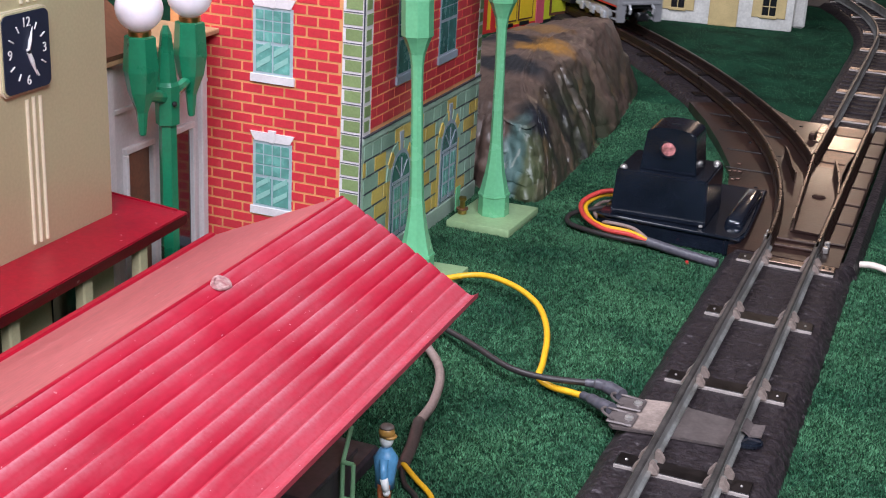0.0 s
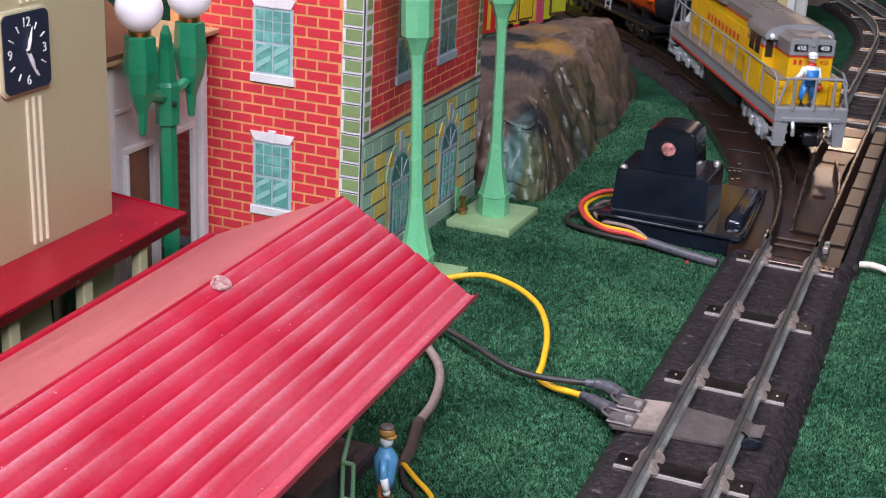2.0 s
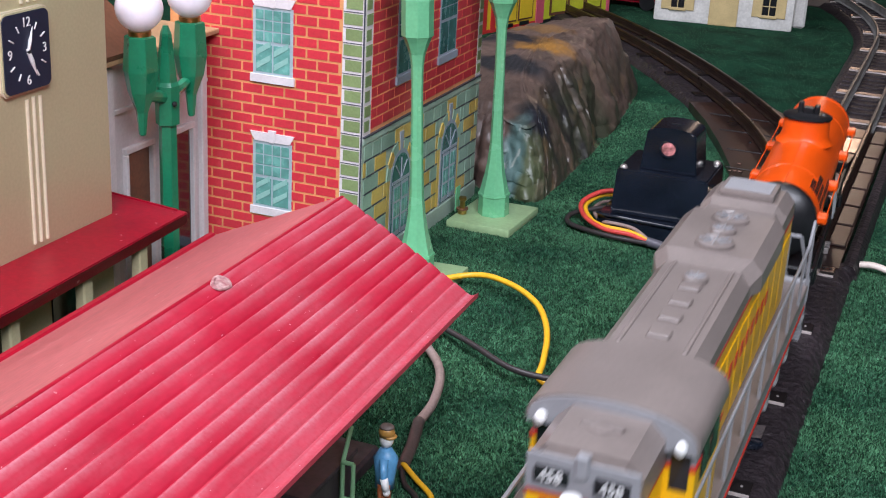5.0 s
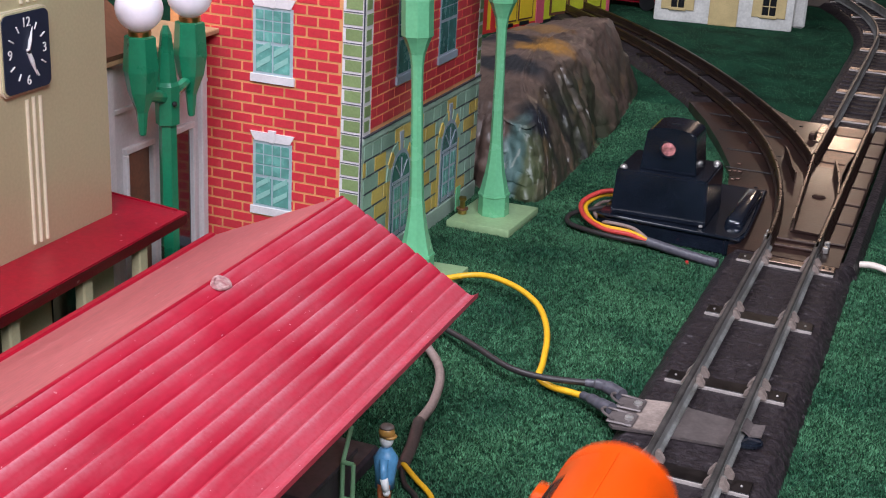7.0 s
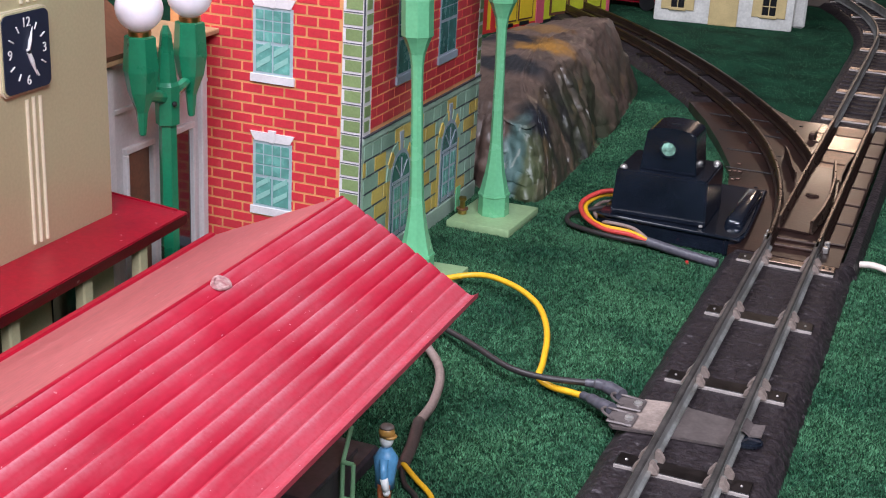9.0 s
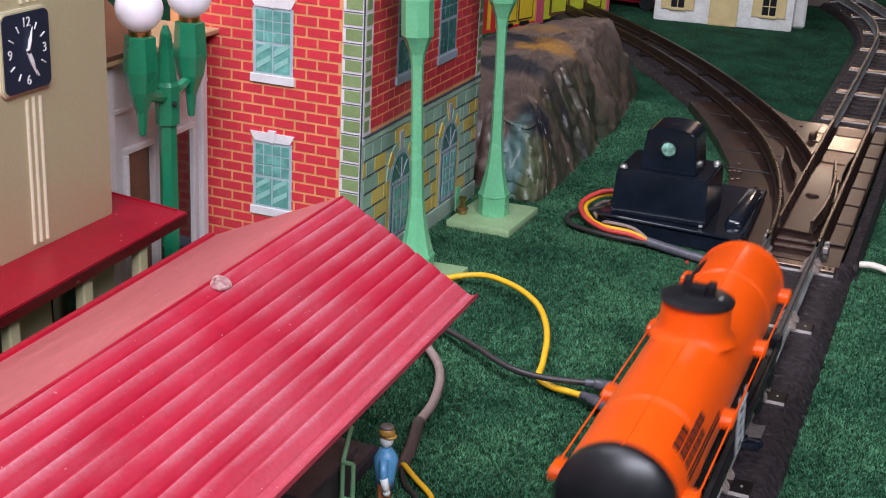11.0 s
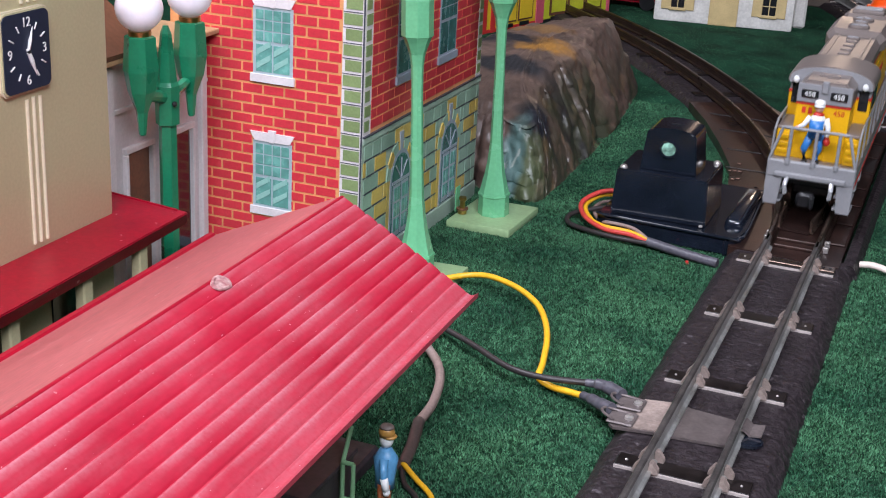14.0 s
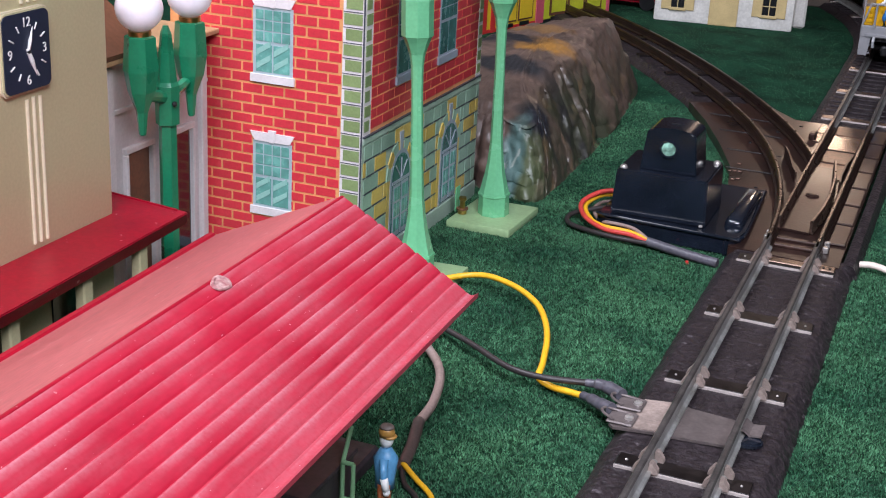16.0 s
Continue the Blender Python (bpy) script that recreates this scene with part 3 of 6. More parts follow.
def track_section(name_label, way, u0, u1, ties, head, tie_mat, seed, fine_bed=0.003, group="track sections", clips=True):
    e = thing("track_section", name_label, "toy railway track", group)
    line = line_of(way, u0, u1, fine_bed)
    part("roadbed", bed_mesh(line, seed), RUBBER, e, "wrinkled black rubber roadbed", True)
    for d in (-GAUGE, GAUGE):
        r = part("rail", sweep(bmesh.new(), offset(line_of(way, u0, u1, 0.006), d), HEAD), RAIL if head else RAILDARK, e, "tinned steel rail with dull worn head" if head else "dark tarnished steel rail")
        if head:
            top = [(a * 0.98, z + 0.00012) for a, z in HEAD if z > 0.0128]
            part("rail_head", sweep(bmesh.new(), offset(line_of(way, u0, u1, 0.006), d), top), RAILTOP, r, "dark worn running surface")
    first = None
    for u in ties:
        x, y, h = line_of(way, u, u + 0.001)[0]
        m = pose(x, y, 0, 0, 0, math.degrees(h))
        if first is None:
            b, lip = tie_meshes()
            first = part("tie", b, tie_mat, e, "black steel crosstie" if tie_mat == TIE else "bare steel crosstie")
            first.matrix_basis = m
            l0 = part("bright_edge", lip, TIEEDGE if head else TIE, first)
            clip0, screw0 = None, None
            if clips:
                cb = bmesh.new()
                for ya, yb in ((-0.0056, -0.0026), (0.0026, 0.0054)):
                    prism(cb, [(0.0, 0.0067), (0.0031, 0.0067), (0.0029, 0.0078), (0.0012, 0.0101), (0.0, 0.0103)], ya, yb, "y")
                for sx in (-1, 1):
                    for side in (-1, 1):
                        mm = pose(sx * GAUGE + side * 0.0011, 0.0042, 0, 0, 0, 0 if side > 0 else 180)
                        if clip0 is None:
                            clip0 = part("rail_clip", cb, CLIPTAB, first, "folded pale steel rail clip")
                            clip0.matrix_basis = mm
                        else:
                            share("rail_clip", clip0, first, mm)
                for sx in (-1, 1):
                    mm = pose(sx * 0.0185, 0.0042, 0.0068)
                    if screw0 is None:
                        screw0 = part("pin", lathe(bmesh.new(), [(0.0005, 0), (0.0005, 0.0003), (0.0002, 0.0005)], 8), NICKEL, first)
                        screw0.matrix_basis = mm
                    else:
                        share("pin", screw0, first, mm)
        else:
            copy = share("tie", first, e, m)
            for ch in list(first.children):
                share(ch.name.split(".")[0], ch, copy, ch.matrix_basis.copy())
    return e


track_section("straight track with tinned rails on black rubber roadbed", MAIN, -0.5, 0.628, [0.3952 + 0.07 * k for k in range(-3, 4)], True, TIE, 1.0)


def end_tie(s):
    e = thing("track_end_tie", "bare steel end tie joining track and turnout", "track tie", m=pose(0, s, 0))
    part("bar", box(-0.0122, 0.0216, 0, 0.0065, 0.0057, 0.0074, 0.0003), BRIGHTTIE, e)
    bm = bmesh.new()
    for x in (0.0165, 0.0195):
        rod(bm, (x, 0.0032, 0.0073), (x, 0.0032, 0.0078), 0.0005)
    part("rivet", bm, BAKELITE, e)


end_tie(0.6085)
far = track_section("straight track running away on rubber roadbed with moulded sleepers", MAIN, 0.872, 1.75, [0.8985 + 0.0832 * k for k in range(10)], True, WEBSTEEL, 5.0, 0.006, clips=False)
b0 = None
for k in range(58):
    u = 0.8845 + k * 0.01387
    if (k - 1) % 6 == 0:
        continue
    x, y, h = spot(u, False)
    if b0 is None:
        b0 = part("moulded_sleeper", box(-0.0222, 0.0222, 0, 0.0064, 0.0048, 0.0064, 0.0006), RUBBER, far, "moulded rubber sleeper")
        b0.matrix_basis = pose(x, y, 0, 0, 0, math.degrees(h))
    else:
        share("moulded_sleeper", b0, far, pose(x, y, 0, 0, 0, math.degrees(h)))
track_section("curved branch track with dark rails on rubber roadbed", BRANCH, 0.888, 1.8, [0.94 + 0.062 * k for k in range(14)], False, TIE, 9.0, 0.006, clips=False)


# ---- the turnout ----
def turnout():
    e = thing("railway_turnout", "brown steel toy railway turnout with dark rails", "railway switch")
    bm = bmesh.new()
    prism(bm, [(-0.0285, 0.622), (0.0225, 0.618), (0.0225, 0.884), (-0.036, 0.884), (-0.060, 0.915), (-0.107, 0.893), (-0.087, 0.85), (-0.068, 0.80), (-0.053, 0.755), (-0.046, 0.71)], 0.0, 0.0062)
    part("base_plate", bm, PLATE, e, "shiny brown japanned steel plate")
    part("bed_edge", sweep(bmesh.new(), [(0.0272, 0.622, 0), (0.0276, 0.76, 0), (0.0272, 0.884, 0)], [(-0.0038, 0.0), (-0.0034, 0.0055), (-0.001, 0.0068), (0.0014, 0.0062), (0.0032, 0.0035), (0.0038, 0.0)]), RUBBER, e, "raised black rubber edge", True)
    lines = {"left_stock": offset(line_of(BRANCH, 0.62, 0.905, 0.006), -GAUGE), "right_stock": offset(line_of(MAIN, 0.62, 0.874, 0.006), GAUGE)}
    for ln in lines.values():
        r = part("stock_rail", sweep(bmesh.new(), ln, HEAD), RAILDARK, e, "dark steel stock rail")
        part("rail_head", sweep(bmesh.new(), ln, [(a * 0.7, z + 0.00012) for a, z in HEAD if z > 0.0128]), BROWNHEAD, r, "bright worn running surface")
    for ln in (offset(line_of(BRANCH, 0.778, 0.905, 0.006), GAUGE), offset(line_of(MAIN, 0.783, 0.874, 0.006), -GAUGE)):
        r = part("frog_rail", sweep(bmesh.new(), ln, HEAD), RAILDARK, e, "dark steel rail leaving the frog")
        part("rail_head", sweep(bmesh.new(), ln, [(a * 0.7, z + 0.00012) for a, z in HEAD if z > 0.0128]), BROWNHEAD, r, "bright worn running surface")
    gl = [(-0.0155, 0.742, 0.12), (-0.0185, 0.752, 0.2), (-0.023, 0.772, 0.25), (-0.0285, 0.793, 0.4)]
    g2 = [(0.0085, 0.735, 0.1), (0.0076, 0.75, 0.0), (0.0077, 0.775, 0.0), (0.009, 0.79, -0.12)]
    for ln in (gl, g2):
        part("guard_rail", sweep(bmesh.new(), ln, [(-0.0005, 0.006), (-0.0005, 0.0125), (0.0005, 0.0125), (0.0005, 0.006)]), RAILDARK, e, "thin black guard rail")
    # pressed cross ribs of the plate
    for k in range(7):
        y = 0.648 + 0.0335 * k
        part("rib", box(0.0136, 0.0222, y, y + 0.0305, 0.0061, 0.0072, 0.0006), PLATE, e)
    # third web in paler steel: the lamp's highlight is helped by its colour
    for k, (y, y1) in enumerate(((0.758, 0.789), (0.792, 0.818), (0.821, 0.8555), (0.858, 0.880))):
        part("rib", box(-0.0085, 0.0088, y, y1, 0.0061, 0.0069, 0.0006), BRIGHTTIE if k == 2 else WEBSTEEL, e, "steel web between the rails")
    for y, y1 in ((0.836, 0.8555), (0.858, 0.880)):
        part("rib", box(-0.0190, -0.0138, y, y1, 0.0061, 0.0069, 0.0005), BRIGHTTIE, e, "polished steel web outside the rail")
    for x0, x1, y in ((-0.062, -0.030, 0.790), (-0.055, -0.026, 0.752), (-0.075, -0.036, 0.832), (-0.088, -0.045, 0.868)):
        part("pressed_seam", box(x0, x1, y, y + 0.0012, 0.0061, 0.0066, 0.0003), LOCOBLACK, e, "dark pressed seam in the plate")
    for y, x0, x1 in ((0.632, -0.0095, 0.0095), (0.642, -0.0095, 0.0095)):
        part("tie_bar", box(x0, x1, y, y + 0.0035, 0.0061, 0.0078, 0.0004), PLATE, e)
    for x, y in ((-0.0504, 0.7613), (-0.0499, 0.7453), (-0.0471, 0.7457), (-0.0525, 0.7440), (-0.0480, 0.7288), (-0.0456, 0.7312)):
        part("terminal_tab", box(x, x + 0.0022, y, y + 0.0020, 0.0061, 0.0070, 0.0003), WEBSTEEL, e, "small bare steel tab")
    for x, y in ((-0.030, 0.868), (-0.041, 0.846), (-0.052, 0.812), (-0.033, 0.722), (-0.030, 0.690)):
        part("plate_rivet", lathe(bmesh.new(), [(0.0011, 0), (0.0010, 0.0005), (0.0003, 0.0008)], 10, (x, y, 0.0061)), LOCOBLACK, e, "", True)
    part("frog_block", box(-0.0215, -0.0175, 0.838, 0.848, 0.006, 0.0105, 0.0008), RAILDARK, e)
    for x, y in ((-0.0135, 0.638), (-0.0135, 0.645), (0.0142, 0.634), (0.014, 0.642)):
        part("rail_joiner", box(x - 0.0014, x + 0.0014, y, y + 0.003, 0.0061, 0.0092, 0.0004), NICKEL, e)
    pts = part("point_plate", prism(bmesh.new(), [(-0.0108, -0.122), (0.0035, -0.124), (0.0042, -0.121), (0.0058, -0.08), (0.0052, -0.045), (0.0012, -0.004), (-0.0105, -0.002)], 0.0066, 0.0078), PLATE, e, "pivoting steel point plate")
    left = [(-0.0111, -0.122, 0), (-0.0112, -0.06, 0), (-0.0112, 0.002, 0)]
    right = [(0.0042, -0.122, -0.35), (0.0064, -0.098, -0.05), (0.0068, -0.078, 0.02), (0.0060, -0.05, 0.08), (0.0040, -0.026, 0.12), (0.0015, -0.006, 0.14)]
    for ln in (left, right):
        part("point_rail", sweep(bmesh.new(), ln, [(a * 0.62, z) for a, z in HEAD]), BROWNHEAD, pts, "bronzed tapered point rail")
    part("pivot_rivet", lathe(bmesh.new(), [(0.0035, 0), (0.0035, 0.0006), (0.0022, 0.0012), (0.0005, 0.0013)], 18, (-0.003, -0.062, 0.0077)), PLATE, pts)
    # motor case with lantern
    tray = bmesh.new()
    prism(tray, [(-0.0955, 0.632), (-0.088, 0.627), (-0.03, 0.6235), (-0.0245, 0.6275), (-0.0225, 0.64), (-0.026, 0.712), (-0.094, 0.712)], 0.0, 0.0088)
    bmesh.ops.bevel(tray, geom=list(tray.edges), offset=0.0012, segments=2, affect="EDGES")
    part("motor_tray", tray, BAKELITE, e, "glossy black bakelite tray", True)
    horn = box(-0.0350, -0.0262, 0.6420, 0.7000, 0.0040, 0.0126)
    bmesh.ops.bevel(horn, geom=list(horn.edges), offset=0.0028, segments=5, affect="EDGES", profile=0.5)
    part("cable_hump", horn, BAKELITE, e, "rounded hump of the tray", True)
    part("tray_rim", tube(bmesh.new(), smooth_line([(-0.0945, 0.6315, 0.0088), (-0.0880, 0.6275, 0.0090), (-0.0300, 0.6242, 0.0090), (-0.0250, 0.6275, 0.0088), (-0.0232, 0.6400, 0.0086), (-0.0262, 0.7100, 0.0086)], 6), 0.0008, 8), BAKELITE, e, "raised rolled rim of the tray", True)
    def case(x0, x1, y0, y1, z0, z1, inset, bev=0.0009):
        bm = bmesh.new()
        lo = [bm.verts.new(v) for v in ((x0, y0, z0), (x1, y0, z0), (x1, y1, z0), (x0, y1, z0))]
        hi = [bm.verts.new(v) for v in ((x0 + inset, y0 + inset, z1), (x1 - inset, y0 + inset, z1), (x1 - inset, y1 - inset, z1), (x0 + inset, y1 - inset, z1))]
        bm.faces.new(lo[::-1]), bm.faces.new(hi)
        for k in range(4):
            bm.faces.new((lo[k], lo[(k + 1) % 4], hi[(k + 1) % 4], hi[k]))
        bmesh.ops.bevel(bm, geom=list(bm.edges), offset=bev, segments=2, affect="EDGES")
        return bm
    part("motor_case", case(-0.0895, -0.0425, 0.633, 0.674, 0.0085, 0.0315, 0.0012), BAKELITE, e, "glossy black bakelite motor case", True)
    ln = bmesh.new()
    arch = [(-0.0785, 0.0312), (-0.0505, 0.0312), (-0.0525, 0.0500)] + [(-0.0645 + 0.012 * math.cos(a), 0.0500 + 0.0036 * math.sin(a)) for a in [math.pi * k / 12 for k in range(1, 12)]] + [(-0.0765, 0.0500)]
    prism(ln, arch, 0.6395, 0.6625, "y")
    bmesh.ops.bevel(ln, geom=[ed for ed in ln.edges if abs(ed.verts[0].co.y - ed.verts[1].co.y) < 1e-6], offset=0.0006, segments=2, affect="EDGES")
    lantern = part("lantern_housing", ln, BAKELITE, e, "arched black bakelite signal lantern housing", True)
    ring = bmesh.new()
    lathe(ring, [(0.0045, 0), (0.0045, 0.0008), (0.0037, 0.0010), (0.0035, 0.0)], 26)
    rg = part("lens_bezel", ring, BAKELITE, lantern, "black lens surround", True)
    rg.matrix_basis = pose(-0.0652, 0.6396, 0.0432, 90)
    part("top_slot", box(-0.067, -0.062, 0.648, 0.6495, 0.0531, 0.0538), LOCOBLACK, lantern)
    for x, y in ((-0.0856, 0.637), (-0.0460, 0.668)):
        part("case_screw", lathe(bmesh.new(), [(0.0019, 0), (0.0019, 0.0008), (0.0012, 0.0017), (0.0004, 0.0019)], 14, (x, y, 0.0313)), NICKEL, e, "nickel screw", True)
    for x, y in ((-0.0445, 0.6335),):
        part("case_screw", lathe(bmesh.new(), [(0.0011, 0), (0.0011, 0.0006), (0.0004, 0.001)], 10, (x, y - 0.0008, 0.0093)), NICKEL, e)
    # the lens wheel: a red and a green pane that swap behind the bezel
    wheel = part("lens_wheel", lathe(bmesh.new(), [(0.0006, -0.0004), (0.0006, 0.0)], 8), LOCOBLACK, e)
    for a, mt, nm in ((0, REDLENS, "red_lens"), (180, GREENLENS, "green_lens")):
        d = bmesh.new()
        lathe(d, [(0.0035, 0.0), (0.0033, 0.0004), (0.0023, 0.0008), (0.0007, 0.0010)], 24)
        o = part(nm, d, mt, wheel, "glowing red glass lens" if a == 0 else "glowing green glass lens", True)
        o.matrix_basis = pose(0, 0, 0, 90 if a == 0 else -90)
    return pts, wheel


POINTS, LENSES = turnout()


# ---- the train ----
def text_bar(bm, x, y, z, w, h, axis):
    if axis == "y":
        bx(bm, x - w / 2, x + w / 2, y - 0.0001, y + 0.0001, z - h / 2, z + h / 2)
    else:
        bx(bm, x - 0.0001, x + 0.0001, y - w / 2, y + w / 2, z - h / 2, z + h / 2)


def truck(parent, y, axles, silver):
    """A bogie: two side frames with journals and springs, wheels, axles."""
    t = part("truck", box(-0.012, 0.012, -0.024, 0.024, 0.006, 0.011, 0.001), LOCOBLACK, parent, "black truck bolster")
    t.matrix_basis = pose(0, y, 0)
    half = (axles - 1) * 0.0105 + 0.0095
    for sx in (-1, 1):
        bm = bmesh.new()
        x0, x1 = (0.0142, 0.0168) if silver else (0.0135, 0.0155)
        x0, x1 = (x0, x1) if sx > 0 else (-x1, -x0)
        prism(bm, [(-half, 0.008), (-half + 0.003, 0.0035), (-half + 0.007, 0.0035), (-half + 0.010, 0.0075), (half - 0.010, 0.0075), (half - 0.007, 0.0035), (half - 0.003, 0.0035), (half, 0.008), (half - 0.001, 0.0125), (half - 0.008, 0.0145), (-half + 0.008, 0.0145), (-half + 0.001, 0.0125)], x0, x1, "x")
        for k in range(axles):
            yy = (k - (axles - 1) / 2) * 0.021
            o = x1 if sx > 0 else x0
            bx(bm, min(o, o + sx * 0.0022), max(o, o + sx * 0.0022), yy - 0.0032, yy + 0.0032, 0.0045, 0.0108, 0.0007)
            bx(bm, min(o, o + sx * 0.0012), max(o, o + sx * 0.0012), yy + 0.0058, yy + 0.0135, 0.0065, 0.0125, 0.0005)
        part("side_frame", bm, SILVER if silver else LOCOBLACK, t, "silver painted truck side frame" if silver else "black truck side frame")
    for k in range(axles):
        yy = (k - (axles - 1) / 2) * 0.021
        bm = bmesh.new()
        rod(bm, (-0.0125, yy, 0.0072), (0.0125, yy, 0.0072), 0.0011)
        for sx in (-1, 1):
            rod(bm, (sx * 0.0098, yy, 0.0072), (sx * 0.0127, yy, 0.0072), 0.0072, seg=20)
            rod(bm, (sx * 0.0092, yy, 0.0072), (sx * 0.0098, yy, 0.0072), 0.0082, seg=20)
        part("wheelset", bm, RAILDARK, t, "dark steel wheels on an axle", True)
    return t


def coupler(parent, y, s):
    bm = bmesh.new()
    bx(bm, -0.0022, 0.0022, min(y, y + s * 0.010), max(y, y + s * 0.010), 0.0085, 0.0125, 0.0006)
    bx(bm, -0.0045, 0.0040, min(y + s * 0.008, y + s * 0.0115), max(y + s * 0.008, y + s * 0.0115), 0.007, 0.0145, 0.0012)
    bx(bm, 0.0018, 0.0042, min(y + s * 0.011, y + s * 0.014), max(y + s * 0.011, y + s * 0.014), 0.0075, 0.014, 0.0008)
    part("coupler", bm, LOCOBLACK, parent, "black knuckle coupler", True)


def locomotive():
    e = thing("diesel_locomotive", "yellow and grey toy diesel road-switcher locomotive with red stripes", "locomotive")
    F, B = -0.123, 0.123
    part("walkway", box(-0.0205, 0.0205, F + 0.002, B - 0.002, 0.0235, 0.0262, 0.0004), LOCOROOF, e, "brownish grey walkway")
    for sx in (-1, 1):
        x0, x1 = (0.0190, 0.0203) if sx > 0 else (-0.0203, -0.0190)
        part("side_sill", box(x0, x1, F + 0.004, B - 0.004, 0.0185, 0.0236, 0.0003), LOCOGREY, e, "grey side sill")
        x0, x1 = (0.0191, 0.0206) if sx > 0 else (-0.0206, -0.0191)
        part("red_stripe", box(x0, x1, F + 0.004, B - 0.004, 0.0174, 0.0186), LOCORED, e, "red line along the sill")
    part("underframe", box(-0.014, 0.014, F + 0.004, B - 0.004, 0.016, 0.0234), LOCOBLACK, e)
    tank = bmesh.new()
    bx(tank, -0.0175, 0.0175, -0.034, 0.034, 0.004, 0.017, 0.003, 2)
    part("fuel_tank", tank, LOCOBLACK, e, "black fuel tank", True)
    for s, y in ((-1, F), (1, B)):
        ya, yb = sorted((y, y - s * 0.0028))
        pl = part("pilot", box(-0.0208, 0.0208, ya, yb, 0.0190, 0.0278, 0.0007), LOCOGREY, e, "grey end beam")
        lip0, lip1 = sorted((y + s * 0.0014, y - s * 0.0002))
        part("beam_lip", box(-0.0168, 0.0168, lip0, lip1, 0.0196, 0.0222, 0.0005), LOCOGREY, pl)
        for sx in (-1, 1):
            x0, x1 = sorted((sx * 0.0122, sx * 0.0208))
            st = bmesh.new()
            prism(st, [(sx * 0.0128, 0.0192), (sx * 0.0206, 0.0192), (sx * 0.0203, 0.0056), (sx * 0.0140, 0.0056)], ya, yb, "y")
            part("step_plate", st, LOCOGREY, pl, "grey step plate")
            for z in (0.0068, 0.0128):
                a0, a1 = sorted((y - s * 0.0005, y - s * 0.0105))
                part("step", box(x0, x1, a0, a1, z, z + 0.0011, 0.0002), LOCOGREY, pl)
            hose = smooth_line([(sx * 0.0105, y + s * 0.0006, 0.0195), (sx * 0.0108, y + s * 0.003, 0.0165), (sx * 0.0104, y + s * 0.0022, 0.0125)], 5)
            part("brake_hose", tube(bmesh.new(), hose, 0.0011, 8), SILVER, pl, "silver brake hose", True)
        rail = bmesh.new()
        zt, r = 0.0438, 0.00075
        yy = y - s * 0.0012
        rod(rail, (-0.0155, yy, zt), (0.0155, yy, zt), r)
        for sx in (-1, 1):
            rod(rail, (sx * 0.0202, yy, 0.0272), (sx * 0.0155, yy, zt), r)
        er = part("end_handrail", rail, LOCOGREY, e, "grey end handrail", True)
        for x in (-0.0115, 0.0005, 0.0112):
            st = rod(bmesh.new(), (x, yy, 0.0272), (x, yy, zt), r * 1.15)
            rod(st, (x, yy + s * 0.0006, 0.0262), (x, yy + s * 0.0006, 0.0285), 0.0014)
            part("stanchion", st, LOCOGREY, er, "", True)
        coupler(e, y - s * 0.006, s)
    for sx in (-1, 1):
        rail = bmesh.new()
        x = sx * 0.0199
        pts = [(x, F + 0.004, 0.0265), (x, F + 0.006, 0.0405), (x, F + 0.014, 0.0445), (x, -0.052, 0.0445), (x, 0.085, 0.0445), (x, B - 0.014, 0.0450), (x, B - 0.006, 0.0520), (x, B - 0.0035, 0.0265)]
        for a, b in zip(pts, pts[1:]):
            rod(rail, a, b, 0.0006, seg=6)
        for k in range(8):
            y = -0.09 + 0.027 * k
            rod(rail, (x, y, 0.0258), (x, y, 0.0446), 0.0006, seg=6)
        part("side_handrail", rail, LOCOGREY, e, "grey side handrail", True)
    # front: low lockers, short hood, cab
    for sx in (-1, 1):
        x0, x1 = sorted((sx * 0.0126, sx * 0.0196))
        lk = part("locker", box(x0, x1, -0.1115, -0.082, 0.0261, 0.0402, 0.0006), LOCOYEL, e, "yellow locker beside the hood")
        part("locker_top", box(x0, x1, -0.1117, -0.0855, 0.0402, 0.0416, 0.0004), LOCOROOF, lk, "grey locker top")
        for k in range(3):
            part("louvre", box(min(x0, x1) + 0.001, max(x0, x1) - 0.001, -0.1122, -0.1114, 0.0285 + k * 0.0036, 0.0305 + k * 0.0036, 0.0002), LOCOYEL, lk)
    nose = bmesh.new()
    prism(nose, [(-0.109, 0.0261), (-0.109, 0.0535), (-0.082, 0.0535), (-0.082, 0.0261)], -0.0126, 0.0126, "x")
    part("short_hood", nose, LOCOYEL, e, "yellow short hood")
    part("nose_door", box(-0.0055, 0.0035, -0.1101, -0.1089, 0.0268, 0.0462, 0.0004), LOCOYEL, e, "raised yellow nose door")
    part("red_stripe", box(-0.0128, 0.0128, -0.1093, -0.082, 0.0530, 0.0542), LOCORED, e)
    top = bmesh.new()
    prism(top, [(-0.0129, 0.0541), (-0.0129, 0.0612), (-0.0092, 0.0650), (0.0092, 0.0650), (0.0129, 0.0612), (0.0129, 0.0541)], -0.1094, -0.082, "y")
    bmesh.ops.bevel(top, geom=[ed for ed in top.edges if abs(ed.verts[0].co.y - ed.verts[1].co.y) < 1e-6 and ed.verts[0].co.y < -0.1 and min(ed.verts[0].co.z, ed.verts[1].co.z) > 0.06], offset=0.0012, segments=2, affect="EDGES")
    sh = part("hood_cap", top, LOCOROOF, e, "brownish grey hood top with number boards")
    part("front_band", box(-0.0127, 0.0127, -0.1099, -0.1092, 0.0543, 0.0634, 0.0002), LOCOGREY, sh, "grey front band")
